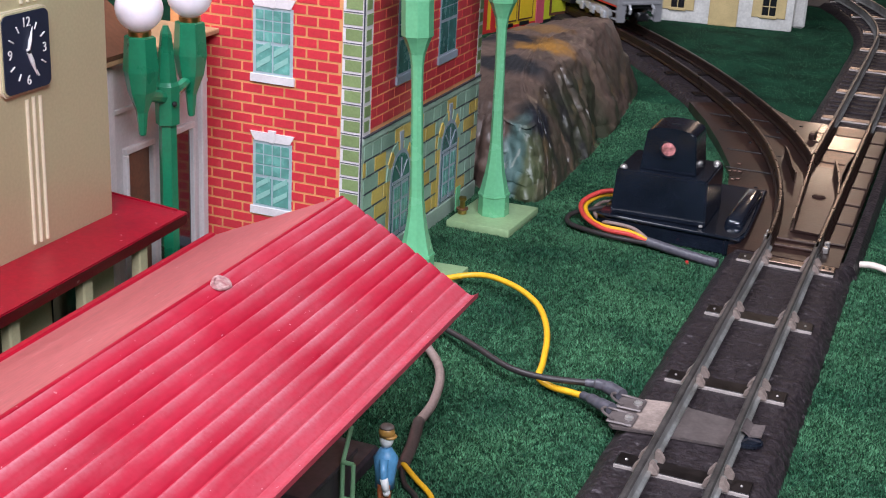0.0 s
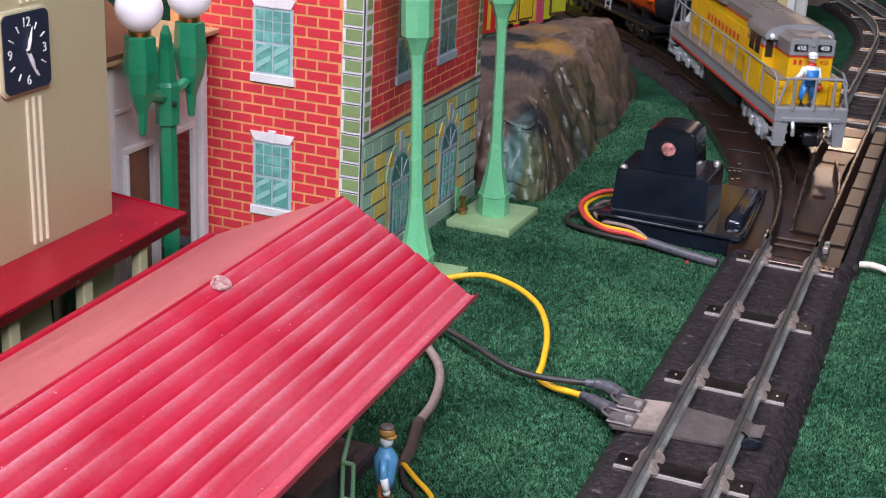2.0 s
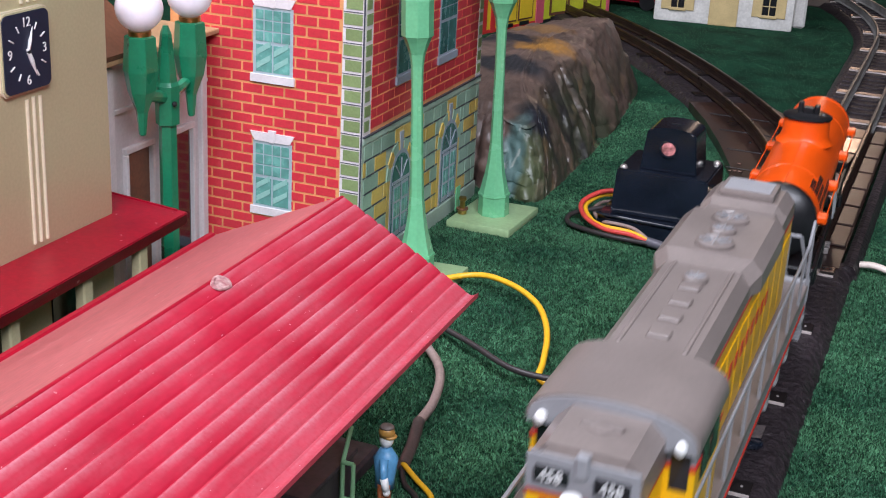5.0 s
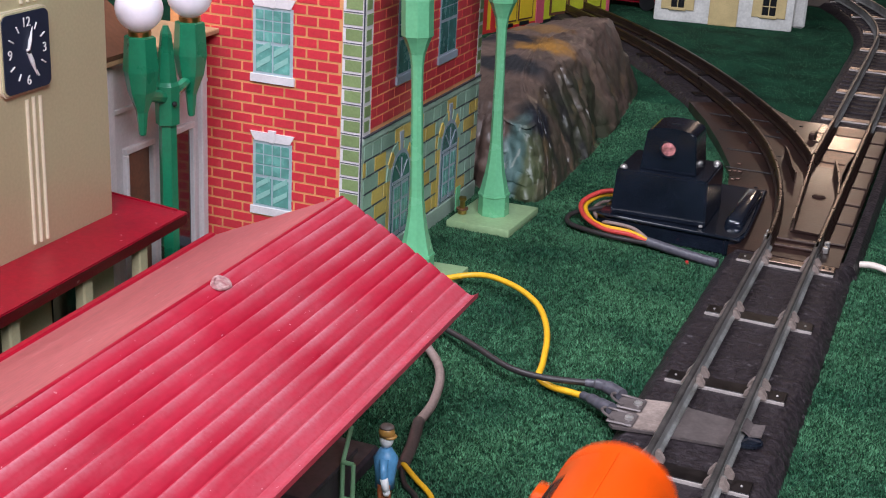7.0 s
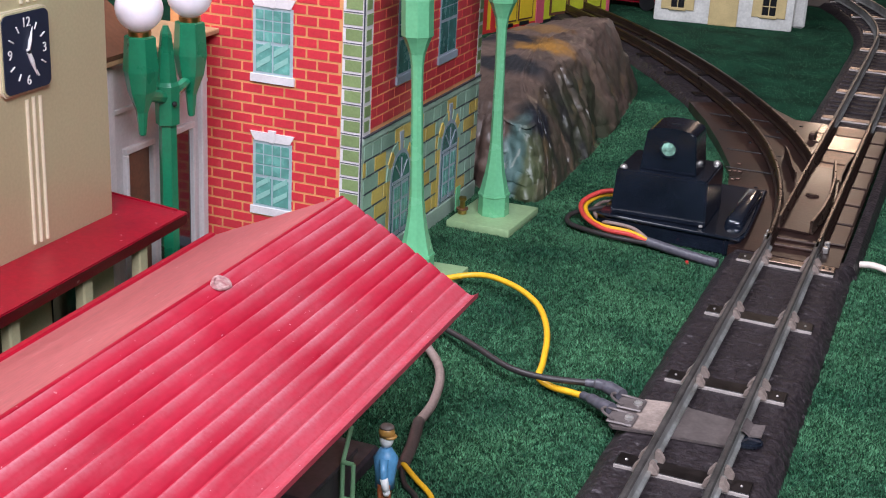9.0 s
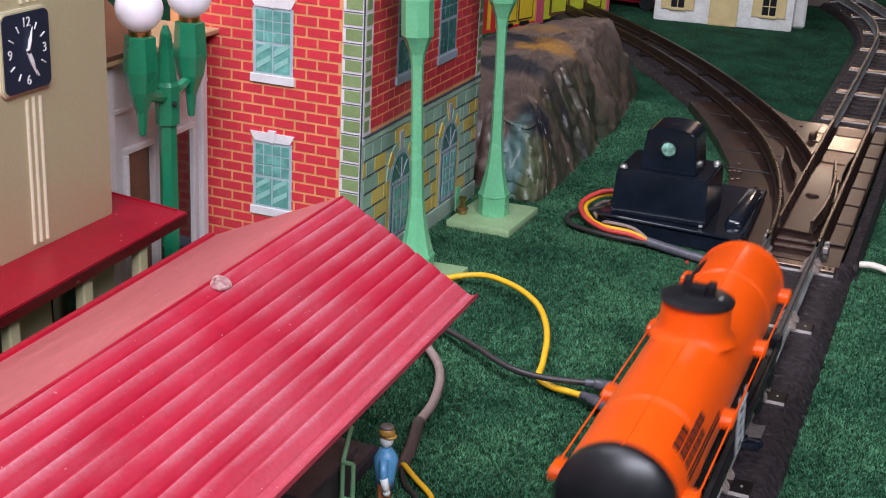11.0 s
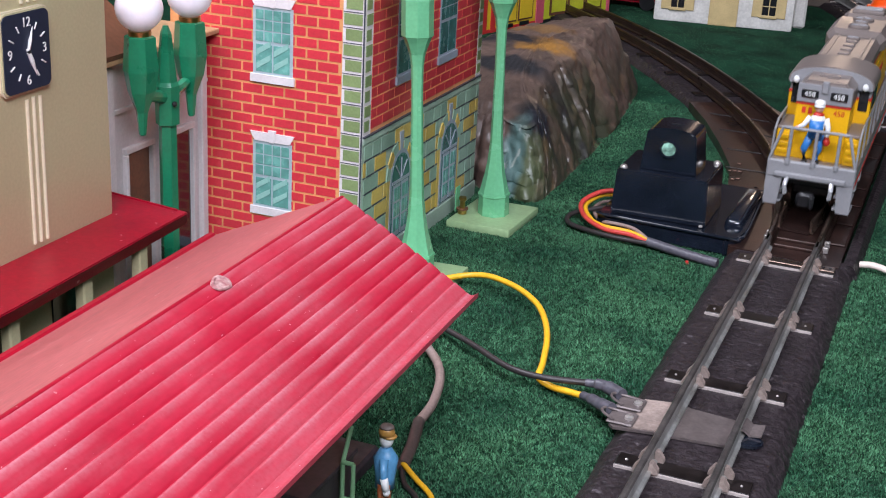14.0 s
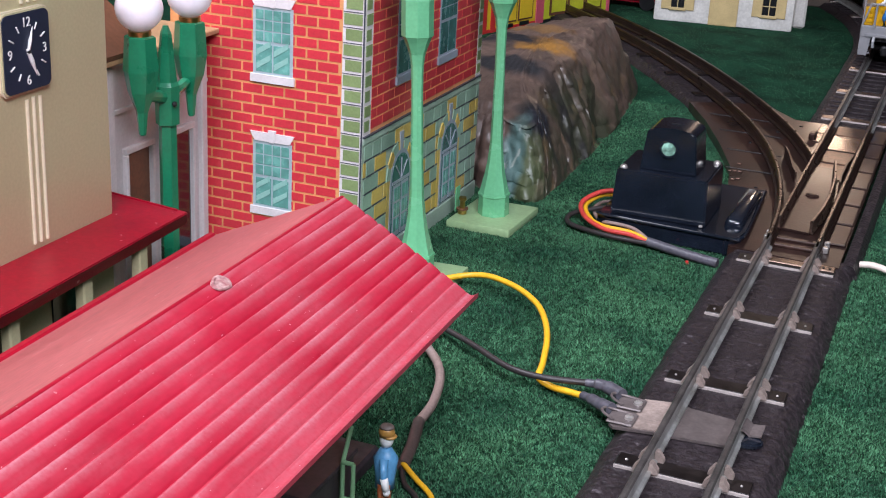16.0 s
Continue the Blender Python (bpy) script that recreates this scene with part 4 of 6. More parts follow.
    for sx in (-1, 1):
        nb = part("number_board", box(sx * 0.0068 - 0.0040, sx * 0.0068 + 0.0040, -0.1106, -0.1097, 0.0566, 0.0606, 0.0003), LOCOGLASS, sh, "black number board with white numerals")
        lettering("numerals", "458", 0.0035, WHITE, nb, pose(sx * 0.0068, -0.1108, 0.0586, 90))
    part("headlight", box(-0.0016, 0.0016, -0.1112, -0.109, 0.0595, 0.0655, 0.0005), LOCOGREY, sh, "grey headlight casting")
    bell = bmesh.new()
    lathe(bell, [(0.0032, 0), (0.0030, 0.0008), (0.0012, 0.0014)], 14, (0.0, -0.0955, 0.0646))
    bx(bell, -0.005, 0.005, -0.0965, -0.0945, 0.0642, 0.0659, 0.0003)
    part("roof_fitting", bell, LOCOROOF, sh)
    lettering("red_numerals", "458", 0.0036, LOCORED, e, pose(0.0077, -0.1091, 0.0503, 90))
    tb = bmesh.new()
    for k in range(2):
        text_bar(tb, -0.0088 + k * 0.003, -0.1091, 0.0503, 0.0018, 0.0030, "y")
    part("red_lettering", tb, LOCORED, e)
    cab = part("cab", box(-0.0198, 0.0198, -0.0845, -0.054, 0.0261, 0.0535, 0.0004), LOCOYEL, e, "yellow cab")
    part("red_stripe", box(-0.01995, 0.01995, -0.0847, -0.0538, 0.0530, 0.0542), LOCORED, cab)
    part("upper_cab", box(-0.0196, 0.0196, -0.0843, -0.0542, 0.0541, 0.0606, 0.0003), LOCOGREY, cab, "grey upper cab")
    rf = bmesh.new()
    arch = [(-0.0206, 0.0588)] + [(-0.0206 * math.cos(a), 0.0604 + 0.0074 * math.sin(a) ** 0.85) for a in [math.pi * k / 14 for k in range(0, 15)]] + [(0.0206, 0.0588)]
    prism(rf, arch, -0.0868, -0.0525, "y")
    gable = bmesh.new()
    prism(gable, [(x * 0.97, z - 0.0004) for x, z in arch], -0.0875, -0.0867, "y")
    part("roof_front", gable, LOCOGREY, cab, "grey front of the cab roof")
    part("cab_roof", rf, LOCOROOF, cab, "arched brownish grey cab roof", True)
    for sx in (-1, 1):
        part("front_window", box(sx * 0.0162 - 0.0022, sx * 0.0162 + 0.0022, -0.0849, -0.0843, 0.0475, 0.0590, 0.0002), LOCOGLASS, cab, "dark front cab window")
        o0, o1 = sorted((sx * 0.0196, sx * 0.0202))
        part("side_window", box(o0, o1, -0.0785, -0.070, 0.0480, 0.0600, 0.0002), LOCOGLASS, cab, "dark side cab window")
        part("side_window", box(o0, o1, -0.0675, -0.059, 0.0480, 0.0600, 0.0002), LOCOGLASS, cab, "dark side cab window")
        lamp = ball(bmesh.new(), (sx * 0.0166, -0.0885, 0.0602), 0.0015, (1, 0.8, 1.25), 10)
        part("class_light", lamp, WHITE, cab, "white marker light", True)
    # long hood
    hood = bmesh.new()
    bx(hood, -0.0138, 0.0138, -0.054, 0.0985, 0.0261, 0.0582, 0.0005)
    hd = part("long_hood", hood, LOCOYEL, e, "yellow long hood")
    part("red_stripe", box(-0.0140, 0.0140, -0.054, 0.0988, 0.0577, 0.0588), LOCORED, hd)
    cap = bmesh.new()
    prism(cap, [(-0.0139, 0.0587), (-0.0139, 0.0632), (-0.0110, 0.0668), (0.0110, 0.0668), (0.0139, 0.0632), (0.0139, 0.0587)], -0.054, 0.0986, "y")
    part("hood_roof", cap, LOCOROOF, hd, "brownish grey hood roof")
    part("end_band", box(-0.0137, 0.0137, 0.0985, 0.0993, 0.0262, 0.0640, 0.0002), LOCOGREY, hd, "grey hood end")
    def housing(y0, y1, ramp, wide, z0, z1, name, label):
        """A flared roof box whose ends slope up over the hood."""
        b = bmesh.new()
        rows_ = []
        for y, f in ((y0, 0.0), (y0 + ramp, 1.0), (y1 - ramp, 1.0), (y1, 0.0)):
            w, z = 0.0138 + (wide - 0.0138) * f, z0 + (z1 - z0) * f
            rows_.append([b.verts.new(v) for v in ((-w, y, 0.0600), (-w, y, z - 0.0034), (-w + 0.0034, y, z), (w - 0.0034, y, z), (w, y, z - 0.0034), (w, y, 0.0600))])
        for p_, q_ in zip(rows_, rows_[1:]):
            for k in range(6):
                b.faces.new((p_[k], p_[(k + 1) % 6], q_[(k + 1) % 6], q_[k]))
        b.faces.new(rows_[0][::-1]), b.faces.new(rows_[-1])
        return part(name, b, LOCOROOF, hd, label)
    housing(0.011, 0.064, 0.006, 0.0162, 0.0669, 0.0694, "roof_housing", "flared grey dynamic brake housing")
    housing(0.071, 0.097, 0.004, 0.0143, 0.0669, 0.0688, "radiator_housing", "grey radiator housing over the hood end")
    part("radiator_hatch", box(-0.0092, 0.0092, 0.0765, 0.0925, 0.0686, 0.0712, 0.0010, 2), LOCOROOF, hd, "raised grey hatch", True)
    for k in range(6):
        part("hatch_slat", box(-0.0078, 0.0078, 0.0780 + k * 0.0023, 0.0792 + k * 0.0023, 0.0711, 0.0716, 0.0002), LOCOGREY, hd)
    for y, z, r in ((0.0250, 0.0692, 0.0058), (0.0500, 0.0692, 0.0058), (0.0375, 0.0692, 0.0040), (-0.0010, 0.0667, 0.0036)):
        fan = part("roof_fan", lathe(bmesh.new(), [(r, 0), (r, 0.0013), (r * 0.84, 0.0019), (r * 0.78, 0.0013), (r * 0.3, 0.0013), (r * 0.22, 0.0018), (r * 0.05, 0.0019)], 24, (0, y, z)), LOCOROOF, hd, "round roof fan with raised rim", True)
        for k in range(4):
            a = math.pi * k / 4
            d = Vector((math.cos(a), math.sin(a), 0)) * r * 0.82
            c = Vector((0, y, z + 0.0017))
            part("fan_bar", rod(bmesh.new(), c - d, c + d, 0.00025, seg=5), LOCOGREY, fan)
    for x in (-0.0085, 0.0085):
        part("roof_rib", box(x - 0.0006, x + 0.0006, -0.052, 0.012, 0.0667, 0.0672, 0.0002), LOCOROOF, hd, "low seam along the roof")
    for y in (-0.046, -0.034, -0.022, -0.010):
        part("lift_lug", box(-0.0030, 0.0030, y, y + 0.0052, 0.0666, 0.0678, 0.0004), LOCOROOF, hd, "small raised roof hatch")
    for k in range(9):
        y = -0.048 + k * 0.0162
        for sx in (-1, 1):
            o0, o1 = sorted((sx * 0.0137, sx * 0.0142))
            part("hood_door", box(o0, o1, y, y + 0.0145, 0.0282, 0.0535, 0.0002), LOCOYEL, hd)
    for sx in (-1, 1):
        b = bmesh.new()
        for k in range(9):
            text_bar(b, sx * 0.01435, -0.018 + k * 0.0086, 0.0455, 0.0038, 0.0044, "x")
        part("red_lettering", b, LOCORED, hd, "row of red lettering bars")
    return e, truck(e, -0.077, 3, True), truck(e, 0.077, 3, True)


def tank_car():
    e = thing("tank_wagon", "bright orange toy tank wagon with black ends and black dome cap", "tank wagon")
    R, zc, H = 0.0152, 0.0342, 0.0815
    ys = [(-H, R * 0.985), (-H + 0.0015, R), (-0.052, R), (-0.0518, R * 1.012), (-0.0508, R * 1.012), (-0.0506, R), (0.0506, R), (0.0508, R * 1.012), (0.0518, R * 1.012), (0.052, R), (H - 0.0015, R), (H, R * 0.985)]
    bm = lathe(bmesh.new(), [(r, y) for y, r in ys], 40)
    t = part("barrel", bm, ORANGE, e, "orange plastic barrel", True)
    t.matrix_basis = pose(0, 0, zc, -90)
    for s in (-1, 1):
        prof = [(R * 1.01, -0.003), (R * 1.01, 0.001), (R * 0.9, 0.0030), (R * 0.55, 0.0052), (R * 0.1, 0.0060)]
        c = part("end_cap", lathe(bmesh.new(), prof, 40), LOCOBLACK if s < 0 else ORANGE, e, "black dished end" if s < 0 else "orange dished end", True)
        c.matrix_basis = pose(0, s * H, zc, -90 * s)
    dm = lathe(bmesh.new(), [(0.0128, 0.0), (0.0112, 0.0018), (0.0104, 0.0040), (0.0101, 0.0110), (0.0105, 0.0112)], 32, (0, 0, zc + 0.0125))
    part("dome", dm, ORANGE, e, "orange dome", True)
    cp = lathe(bmesh.new(), [(0.0108, 0.0), (0.0109, 0.0007), (0.0096, 0.0014), (0.004, 0.0018)], 32, (0, 0, zc + 0.0238))
    cap = part("dome_cap", cp, LOCOBLACK, e, "black dome cap", True)
    for x, y, w, h in ((0.0, 0.0005, 0.0024, 0.0034), (-0.0035, 0.0015, 0.0011, 0.0052), (0.0036, 0.0008, 0.0012, 0.0044)):
        part("valve", box(x - w, x + w, y - 0.0022, y + 0.0022, zc + 0.0250, zc + 0.0250 + h, 0.0006, 2), LOCOBLACK, cap, "black hatch block")
    part("hatch_screw", lathe(bmesh.new(), [(0.0011, 0), (0.0010, 0.0007), (0.0003, 0.0010)], 10, (0.0066, 0.0005, zc + 0.0246)), SILVER, cap, "silver screw", True)
    seam = box(-0.0003, 0.0003, -H + 0.002, -0.0125, zc + R - 0.0003, zc + R + 0.00018)
    bx(seam, -0.0003, 0.0003, 0.0125, H - 0.002, zc + R - 0.0003, zc + R + 0.00018)
    part("mould_seam", seam, ORANGE, e, "fine mould seam along the barrel top")
    for sx in (-1, 1):
        rail = bmesh.new()
        rod(rail, (sx * 0.0180, -H + 0.004, zc + 0.001), (sx * 0.0180, H - 0.004, zc + 0.001), 0.0003, seg=6)
        part("handrail", rail, ORANGE, e, "thin orange handrail")
        for y in (-0.074, -0.026, 0.026, 0.074):
            x0, x1 = sorted((sx * 0.0140, sx * 0.0188))
            part("bracket", box(x0, x1, y - 0.0035, y + 0.0035, zc - 0.0005, zc + 0.0028, 0.0006), ORANGE, e)
        lad = bmesh.new()
        for yy in (-0.0045, 0.0045):
            rod(lad, (sx * 0.0176, yy, 0.014), (sx * 0.0166, yy, zc - 0.002), 0.0005, seg=6)
        for k in range(4):
            z = 0.016 + k * 0.0045
            rod(lad, (sx * 0.0172, -0.0045, z), (sx * 0.0172, 0.0045, z), 0.0004, seg=6)
        part("ladder", lad, SILVER, e, "thin silver ladder")
        let = bmesh.new()
        for turn, n, wide, tall in ((46, 3, 0.0030, 0.0022), (36, 6, 0.0030, 0.0022), (26, 5, 0.0026, 0.0018), (17, 9, 0.0034, 0.0007), (12, 9, 0.0034, 0.0007)):
            a = radians(turn)
            for k in range(n):
                y = sx * (-0.066 + k * 0.0044)
                m = Matrix.Translation((sx * R * math.cos(a), y, zc + R * math.sin(a))) @ Matrix.Rotation(-sx * a, 4, "Y")
                bmesh.ops.create_cube(let, size=1.0, matrix=m @ Matrix.Diagonal((0.0004, wide, tall, 1)))
        part("black_lettering", let, LOCOBLACK, e, "small black lettering bars")
    fr = bmesh.new()
    bx(fr, -0.0125, 0.0125, -H - 0.004, H + 0.004, 0.0125, 0.0165, 0.0006)
    bx(fr, -0.0172, 0.0172, -H - 0.004, -H, 0.0115, 0.0170, 0.0006)
    bx(fr, -0.0172, 0.0172, H, H + 0.004, 0.0115, 0.0170, 0.0006)
    for sx in (-1, 1):
        bx(fr, sx * 0.0165 - 0.0008, sx * 0.0165 + 0.0008, -H, H, 0.0125, 0.0155, 0.0003)
    part("underframe", fr, LOCOBLACK, e, "black underframe")
    for y in (-0.056, -0.03, 0.03, 0.056):
        sd = bmesh.new()
        prism(sd, [(-0.0120, 0.0160), (0.0120, 0.0160), (0.0135, 0.0260), (-0.0135, 0.0260)], y - 0.002, y + 0.002, "y")
        part("saddle", sd, LOCOBLACK, e)
    for s in (-1, 1):
        coupler(e, s * (H + 0.002), s)
    return e, truck(e, -0.056, 2, False), truck(e, 0.056, 2, False)


LOCO, LTRUCK_F, LTRUCK_R = locomotive()
TANK, TTRUCK_F, TTRUCK_R = tank_car()


def figure(name, label, coat, trousers, hat, h, arm_out=True, bib=None, skin=None, crown=None):
    """A painted toy figure in one mesh with several paints."""
    mats, bms = [], bmesh.new()
    face = skin or SKIN
    me = bpy.data.meshes.new(name)
    def add(fn, material):
        if material not in mats:
            mats.append(material)
        n0 = len(bms.faces)
        fn()
        bms.faces.ensure_lookup_table()
        for f in bms.faces[n0:]:
            f.material_index = mats.index(material)
    k = h / 0.030
    for sx in (-1, 1):
        bend = 0.0014 if sx < 0 and arm_out else 0.0
        add(lambda: tube(bms, [Vector((sx * 0.0018 * k - bend * k, 0.0 - bend * k, 0.0005 * k)), Vector((sx * 0.0022 * k - bend * 1.4 * k, -bend * 1.6 * k, 0.0065 * k)), Vector((sx * 0.0017 * k, 0, 0.0135 * k))], [0.0014 * k, 0.0016 * k, 0.0021 * k], 10), trousers)
        add(lambda: ball(bms, (sx * 0.0019 * k - bend * k, -0.0012 * k - bend * k, 0.0009 * k), 0.0015 * k, (1, 1.6, 0.7), 8), LOCOBLACK)
    add(lambda: tube(bms, [Vector((0, 0, 0.012 * k)), Vector((0, 0, 0.0155 * k)), Vector((0, 0, 0.0205 * k)), Vector((0, 0, 0.0232 * k))], [0.0030 * k, 0.0031 * k, 0.0038 * k, 0.0018 * k], 12), coat)
    if bib:
        add(lambda: bx(bms, -0.0030 * k, 0.0030 * k, -0.0041 * k, -0.0008 * k, 0.0125 * k, 0.0205 * k), bib)
    for sx in (-1, 1):
        if arm_out and sx < 0:
            pts = [Vector((sx * 0.0034 * k, 0, 0.0212 * k)), Vector((sx * 0.0056 * k, -0.0008 * k, 0.0175 * k)), Vector((sx * 0.0082 * k, -0.002 * k, 0.0158 * k))]
        else:
            pts = [Vector((sx * 0.0036 * k, 0, 0.0212 * k)), Vector((sx * 0.0050 * k, -0.0002 * k, 0.0165 * k)), Vector((sx * 0.0050 * k, -0.0012 * k, 0.0125 * k))]
        add(lambda: tube(bms, pts, [0.0014 * k, 0.0012 * k, 0.0010 * k], 8), coat)
        add(lambda: ball(bms, pts[-1], 0.0012 * k, (1, 1, 1), 8), LOCORED if (arm_out and sx > 0) else face)
        if skin:
            add(lambda: tube(bms, [pts[1], pts[1].lerp(pts[2], 0.5), pts[2]], [0.00125 * k, 0.0012 * k, 0.0011 * k], 8), face)
    if arm_out:
        add(lambda: ball(bms, (0.0052 * k, -0.0012 * k, 0.0108 * k), 0.0017 * k, (1, 1, 1.2), 8), LOCORED)
        add(lambda: lathe(bms, [(0.0024 * k, 0), (0.0026 * k, 0.0008 * k), (0.0014 * k, 0.0016 * k)], 10, (0, 0, 0.0222 * k)), LOCORED)
    add(lambda: ball(bms, (0, 0, 0.0258 * k), 0.0022 * k, (0.95, 1, 1.15), 12), face)
    add(lambda: lathe(bms, [(0.0023 * k, 0), (0.0025 * k, 0.0012 * k), (0.0021 * k, 0.0024 * k), (0.0008 * k, 0.0028 * k)], 12, (0, 0, 0.0266 * k)), hat)
    add(lambda: lathe(bms, [(0.0024 * k, 0), (0.0025 * k, 0.0003 * k), (0.0020 * k, 0.0006 * k)], 12, (0, -0.0007 * k, 0.0264 * k)), hat)
    if crown:
        add(lambda: lathe(bms, [(0.00225 * k, 0), (0.0022 * k, 0.0004 * k), (0.0016 * k, 0.0009 * k), (0.0003 * k, 0.0010 * k)], 12, (0, 0, 0.0289 * k)), crown)
    bmesh.ops.recalc_face_normals(bms, faces=bms.faces)
    bms.to_mesh(me)
    bms.free()
    for m in mats:
        me.materials.append(m)
    me.shade_smooth()
    return tagged(new(name, me), label, "toy figure")


BLUEDENIM = mat("blue_paint", (0.03, 0.18, 0.50), 0.35, scale=200, vary=0.1, bump=0.05)
PALEBLUE = mat("pale_blue_paint", (0.10, 0.30, 0.52), 0.4, scale=200, vary=0.12, bump=0.05)
RUST = mat("rust_brown_paint", (0.36, 0.11, 0.04), 0.4, scale=200, vary=0.12, bump=0.05)
OCHRE = mat("ochre_paint", (0.48, 0.25, 0.06), 0.4, scale=200, vary=0.15, bump=0.05)
TAUPE = mat("worn_taupe_paint", (0.20, 0.15, 0.13), 0.5, scale=200, vary=0.2, bump=0.05)
DRIVER = figure("railwayman_figurine", "painted toy railwayman in blue overalls standing on the locomotive's front deck", WHITE, BLUEDENIM, WHITE, 0.0318, True, BLUEDENIM)


# ---- wires and the track terminal ----
def wire(name, label, pts, r, material, n=8):
    e = tagged(part(name, tube(bmesh.new(), smooth_line(pts, n), r, 10), material, None, "", True), label, "wire")
    return e


def terminal():
    e = thing("track_terminal", "grey spring-steel wire terminal clipped across the track", "track terminal")
    bm = bmesh.new()
    prism(bm, [(-0.0305, 0.4215), (-0.0285, 0.4195), (-0.0135, 0.4222), (-0.0095, 0.4225), (-0.0095, 0.4462), (-0.0150, 0.4467), (-0.0290, 0.4432), (-0.0305, 0.441)], 0.0060, 0.0070)
    prism(bm, [(-0.0096, 0.4225), (0.0104, 0.4247), (0.0104, 0.4440), (-0.0096, 0.4462)], 0.0058, 0.0068)
    part("plate", bm, CLIPSTEEL, e, "flat grey steel plate")
    part("bare_end", prism(bmesh.new(), [(-0.0235, 0.4212), (-0.0135, 0.4229), (-0.0112, 0.4232), (-0.0112, 0.4456), (-0.0150, 0.4460), (-0.0235, 0.4440)], 0.0069, 0.0074), CLIPTAB, e, "bright bare steel end of the plate")
    t = bmesh.new()
    prism(t, [(0.0102, 0.0068), (0.0112, 0.0100), (0.0128, 0.0105), (0.0150, 0.0088), (0.0190, 0.0092), (0.0190, 0.0086), (0.0150, 0.0080), (0.0130, 0.0096), (0.0120, 0.0092), (0.0108, 0.0060)], 0.4318, 0.4405, "y")
    part("spring_tongue", t, CLIPSTEEL, e, "bent bright steel tongue")
    tab = bmesh.new()
    prism(tab, [(0.0125, 0.4262), (0.0182, 0.4272), (0.0202, 0.4300), (0.0196, 0.4330), (0.0130, 0.4330)], 0.0056, 0.0080)
    bmesh.ops.bevel(tab, geom=list(tab.edges), offset=0.0007, segments=2, affect="EDGES")
    part("rubber_pad", tab, BAKELITE, e, "crumpled black pad under the tongue", True)
    for y in (0.4255, 0.4375):
        c = bmesh.new()
        bx(c, -0.0315, -0.0222, y - 0.0046, y + 0.0046, 0.0072, 0.0082, 0.0004)
        tube(c, smooth_line([(-0.0225, y + 0.0036, 0.0080), (-0.0290, y + 0.0038, 0.0084), (-0.0335, y + 0.0016, 0.0096), (-0.0335, y - 0.0014, 0.0094), (-0.0290, y - 0.0036, 0.0084)], 5), 0.0005, 6)
        part("spring_clip", c, CLIPSTEEL, e, "grey steel wire clip")
        part("rivet", lathe(bmesh.new(), [(0.0016, 0), (0.0015, 0.0008), (0.0006, 0.0012)], 14, (-0.0245, y, 0.0082)), NICKEL, e, "", True)
    return e


terminal()
yel = wire("yellow_wire", "thick yellow insulated wire looping over the grass to the terminal",
           [(-0.150, 0.502, 0.004), (-0.1304, 0.5180, 0.006), (-0.1214, 0.5247, 0.007), (-0.1109, 0.5241, 0.0085), (-0.0953, 0.5156, 0.009), (-0.0816, 0.5007, 0.009), (-0.0717, 0.4803, 0.008), (-0.0662, 0.4592, 0.006), (-0.0646, 0.4496, 0.004), (-0.0585, 0.4456, 0.0035), (-0.0525, 0.4436, 0.004), (-0.0441, 0.4397, 0.0055)], 0.00125, YWIRE)
tagged(part("wire_sleeve", tube(bmesh.new(), smooth_line([(-0.0450, 0.4400, 0.0055), (-0.0410, 0.4368, 0.0065), (-0.0365, 0.4325, 0.0075), (-0.0315, 0.4285, 0.0085)], 6), [0.0016] * 6 + [0.0021] * 6 + [0.0024] * 7, 12), SHRINK, None, "", True), "dark grey heat-shrink sleeve on the yellow wire end", "wire sleeve", "heat-shrink sleeves")
wire("black_wire", "dark grey insulated wire running from the platform to the terminal",
     [(-0.150, 0.495, 0.004), (-0.1076, 0.4681, 0.006), (-0.0932, 0.4580, 0.007), (-0.0750, 0.4454, 0.0075), (-0.0613, 0.4433, 0.0075), (-0.0453, 0.4466, 0.0075)], 0.0012, BWIRE)
tagged(part("wire_sleeve", tube(bmesh.new(), smooth_line([(-0.0460, 0.4465, 0.0075), (-0.0420, 0.4466, 0.0078), (-0.0375, 0.4452, 0.0082), (-0.0310, 0.4405, 0.0085)], 6), [0.0015] * 6 + [0.0021] * 6 + [0.0025] * 7, 12), SHRINK, None, "", True), "dark grey heat-shrink sleeve on the black wire end", "wire sleeve", "heat-shrink sleeves")
wire("grey_wire", "taupe grey cable bending out from under the platform roof", [(-0.1250, 0.4700, 0.004), (-0.1091, 0.4501, 0.006), (-0.1007, 0.4402, 0.005), (-0.0951, 0.4284, 0.0045), (-0.0910, 0.4117, 0.004), (-0.0903, 0.3977, 0.0035)], 0.0017, GWIRE)
wire("wire_splice", "dark brown heat-shrink splice on the grey cable", [(-0.0904, 0.3985, 0.0035), (-0.0861, 0.3824, 0.003), (-0.0835, 0.3693, 0.003)], 0.0021, mat("brown_shrink", (0.09, 0.06, 0.055), 0.45, scale=200, vary=0.15, bump=0.2))
wire("yellow_wire", "thin yellow wire leaving the splice", [(-0.0837, 0.3700, 0.0036), (-0.0763, 0.3631, 0.0036), (-0.0670, 0.3547, 0.003), (-0.0600, 0.3380, 0.003)], 0.0009, YWIRE)
wire("black_wire", "thin black wire leaving the splice", [(-0.0838, 0.3695, 0.0022), (-0.0790, 0.3610, 0.0020), (-0.0715, 0.3535, 0.0020), (-0.0640, 0.3350, 0.0018)], 0.0009, BWIRE)
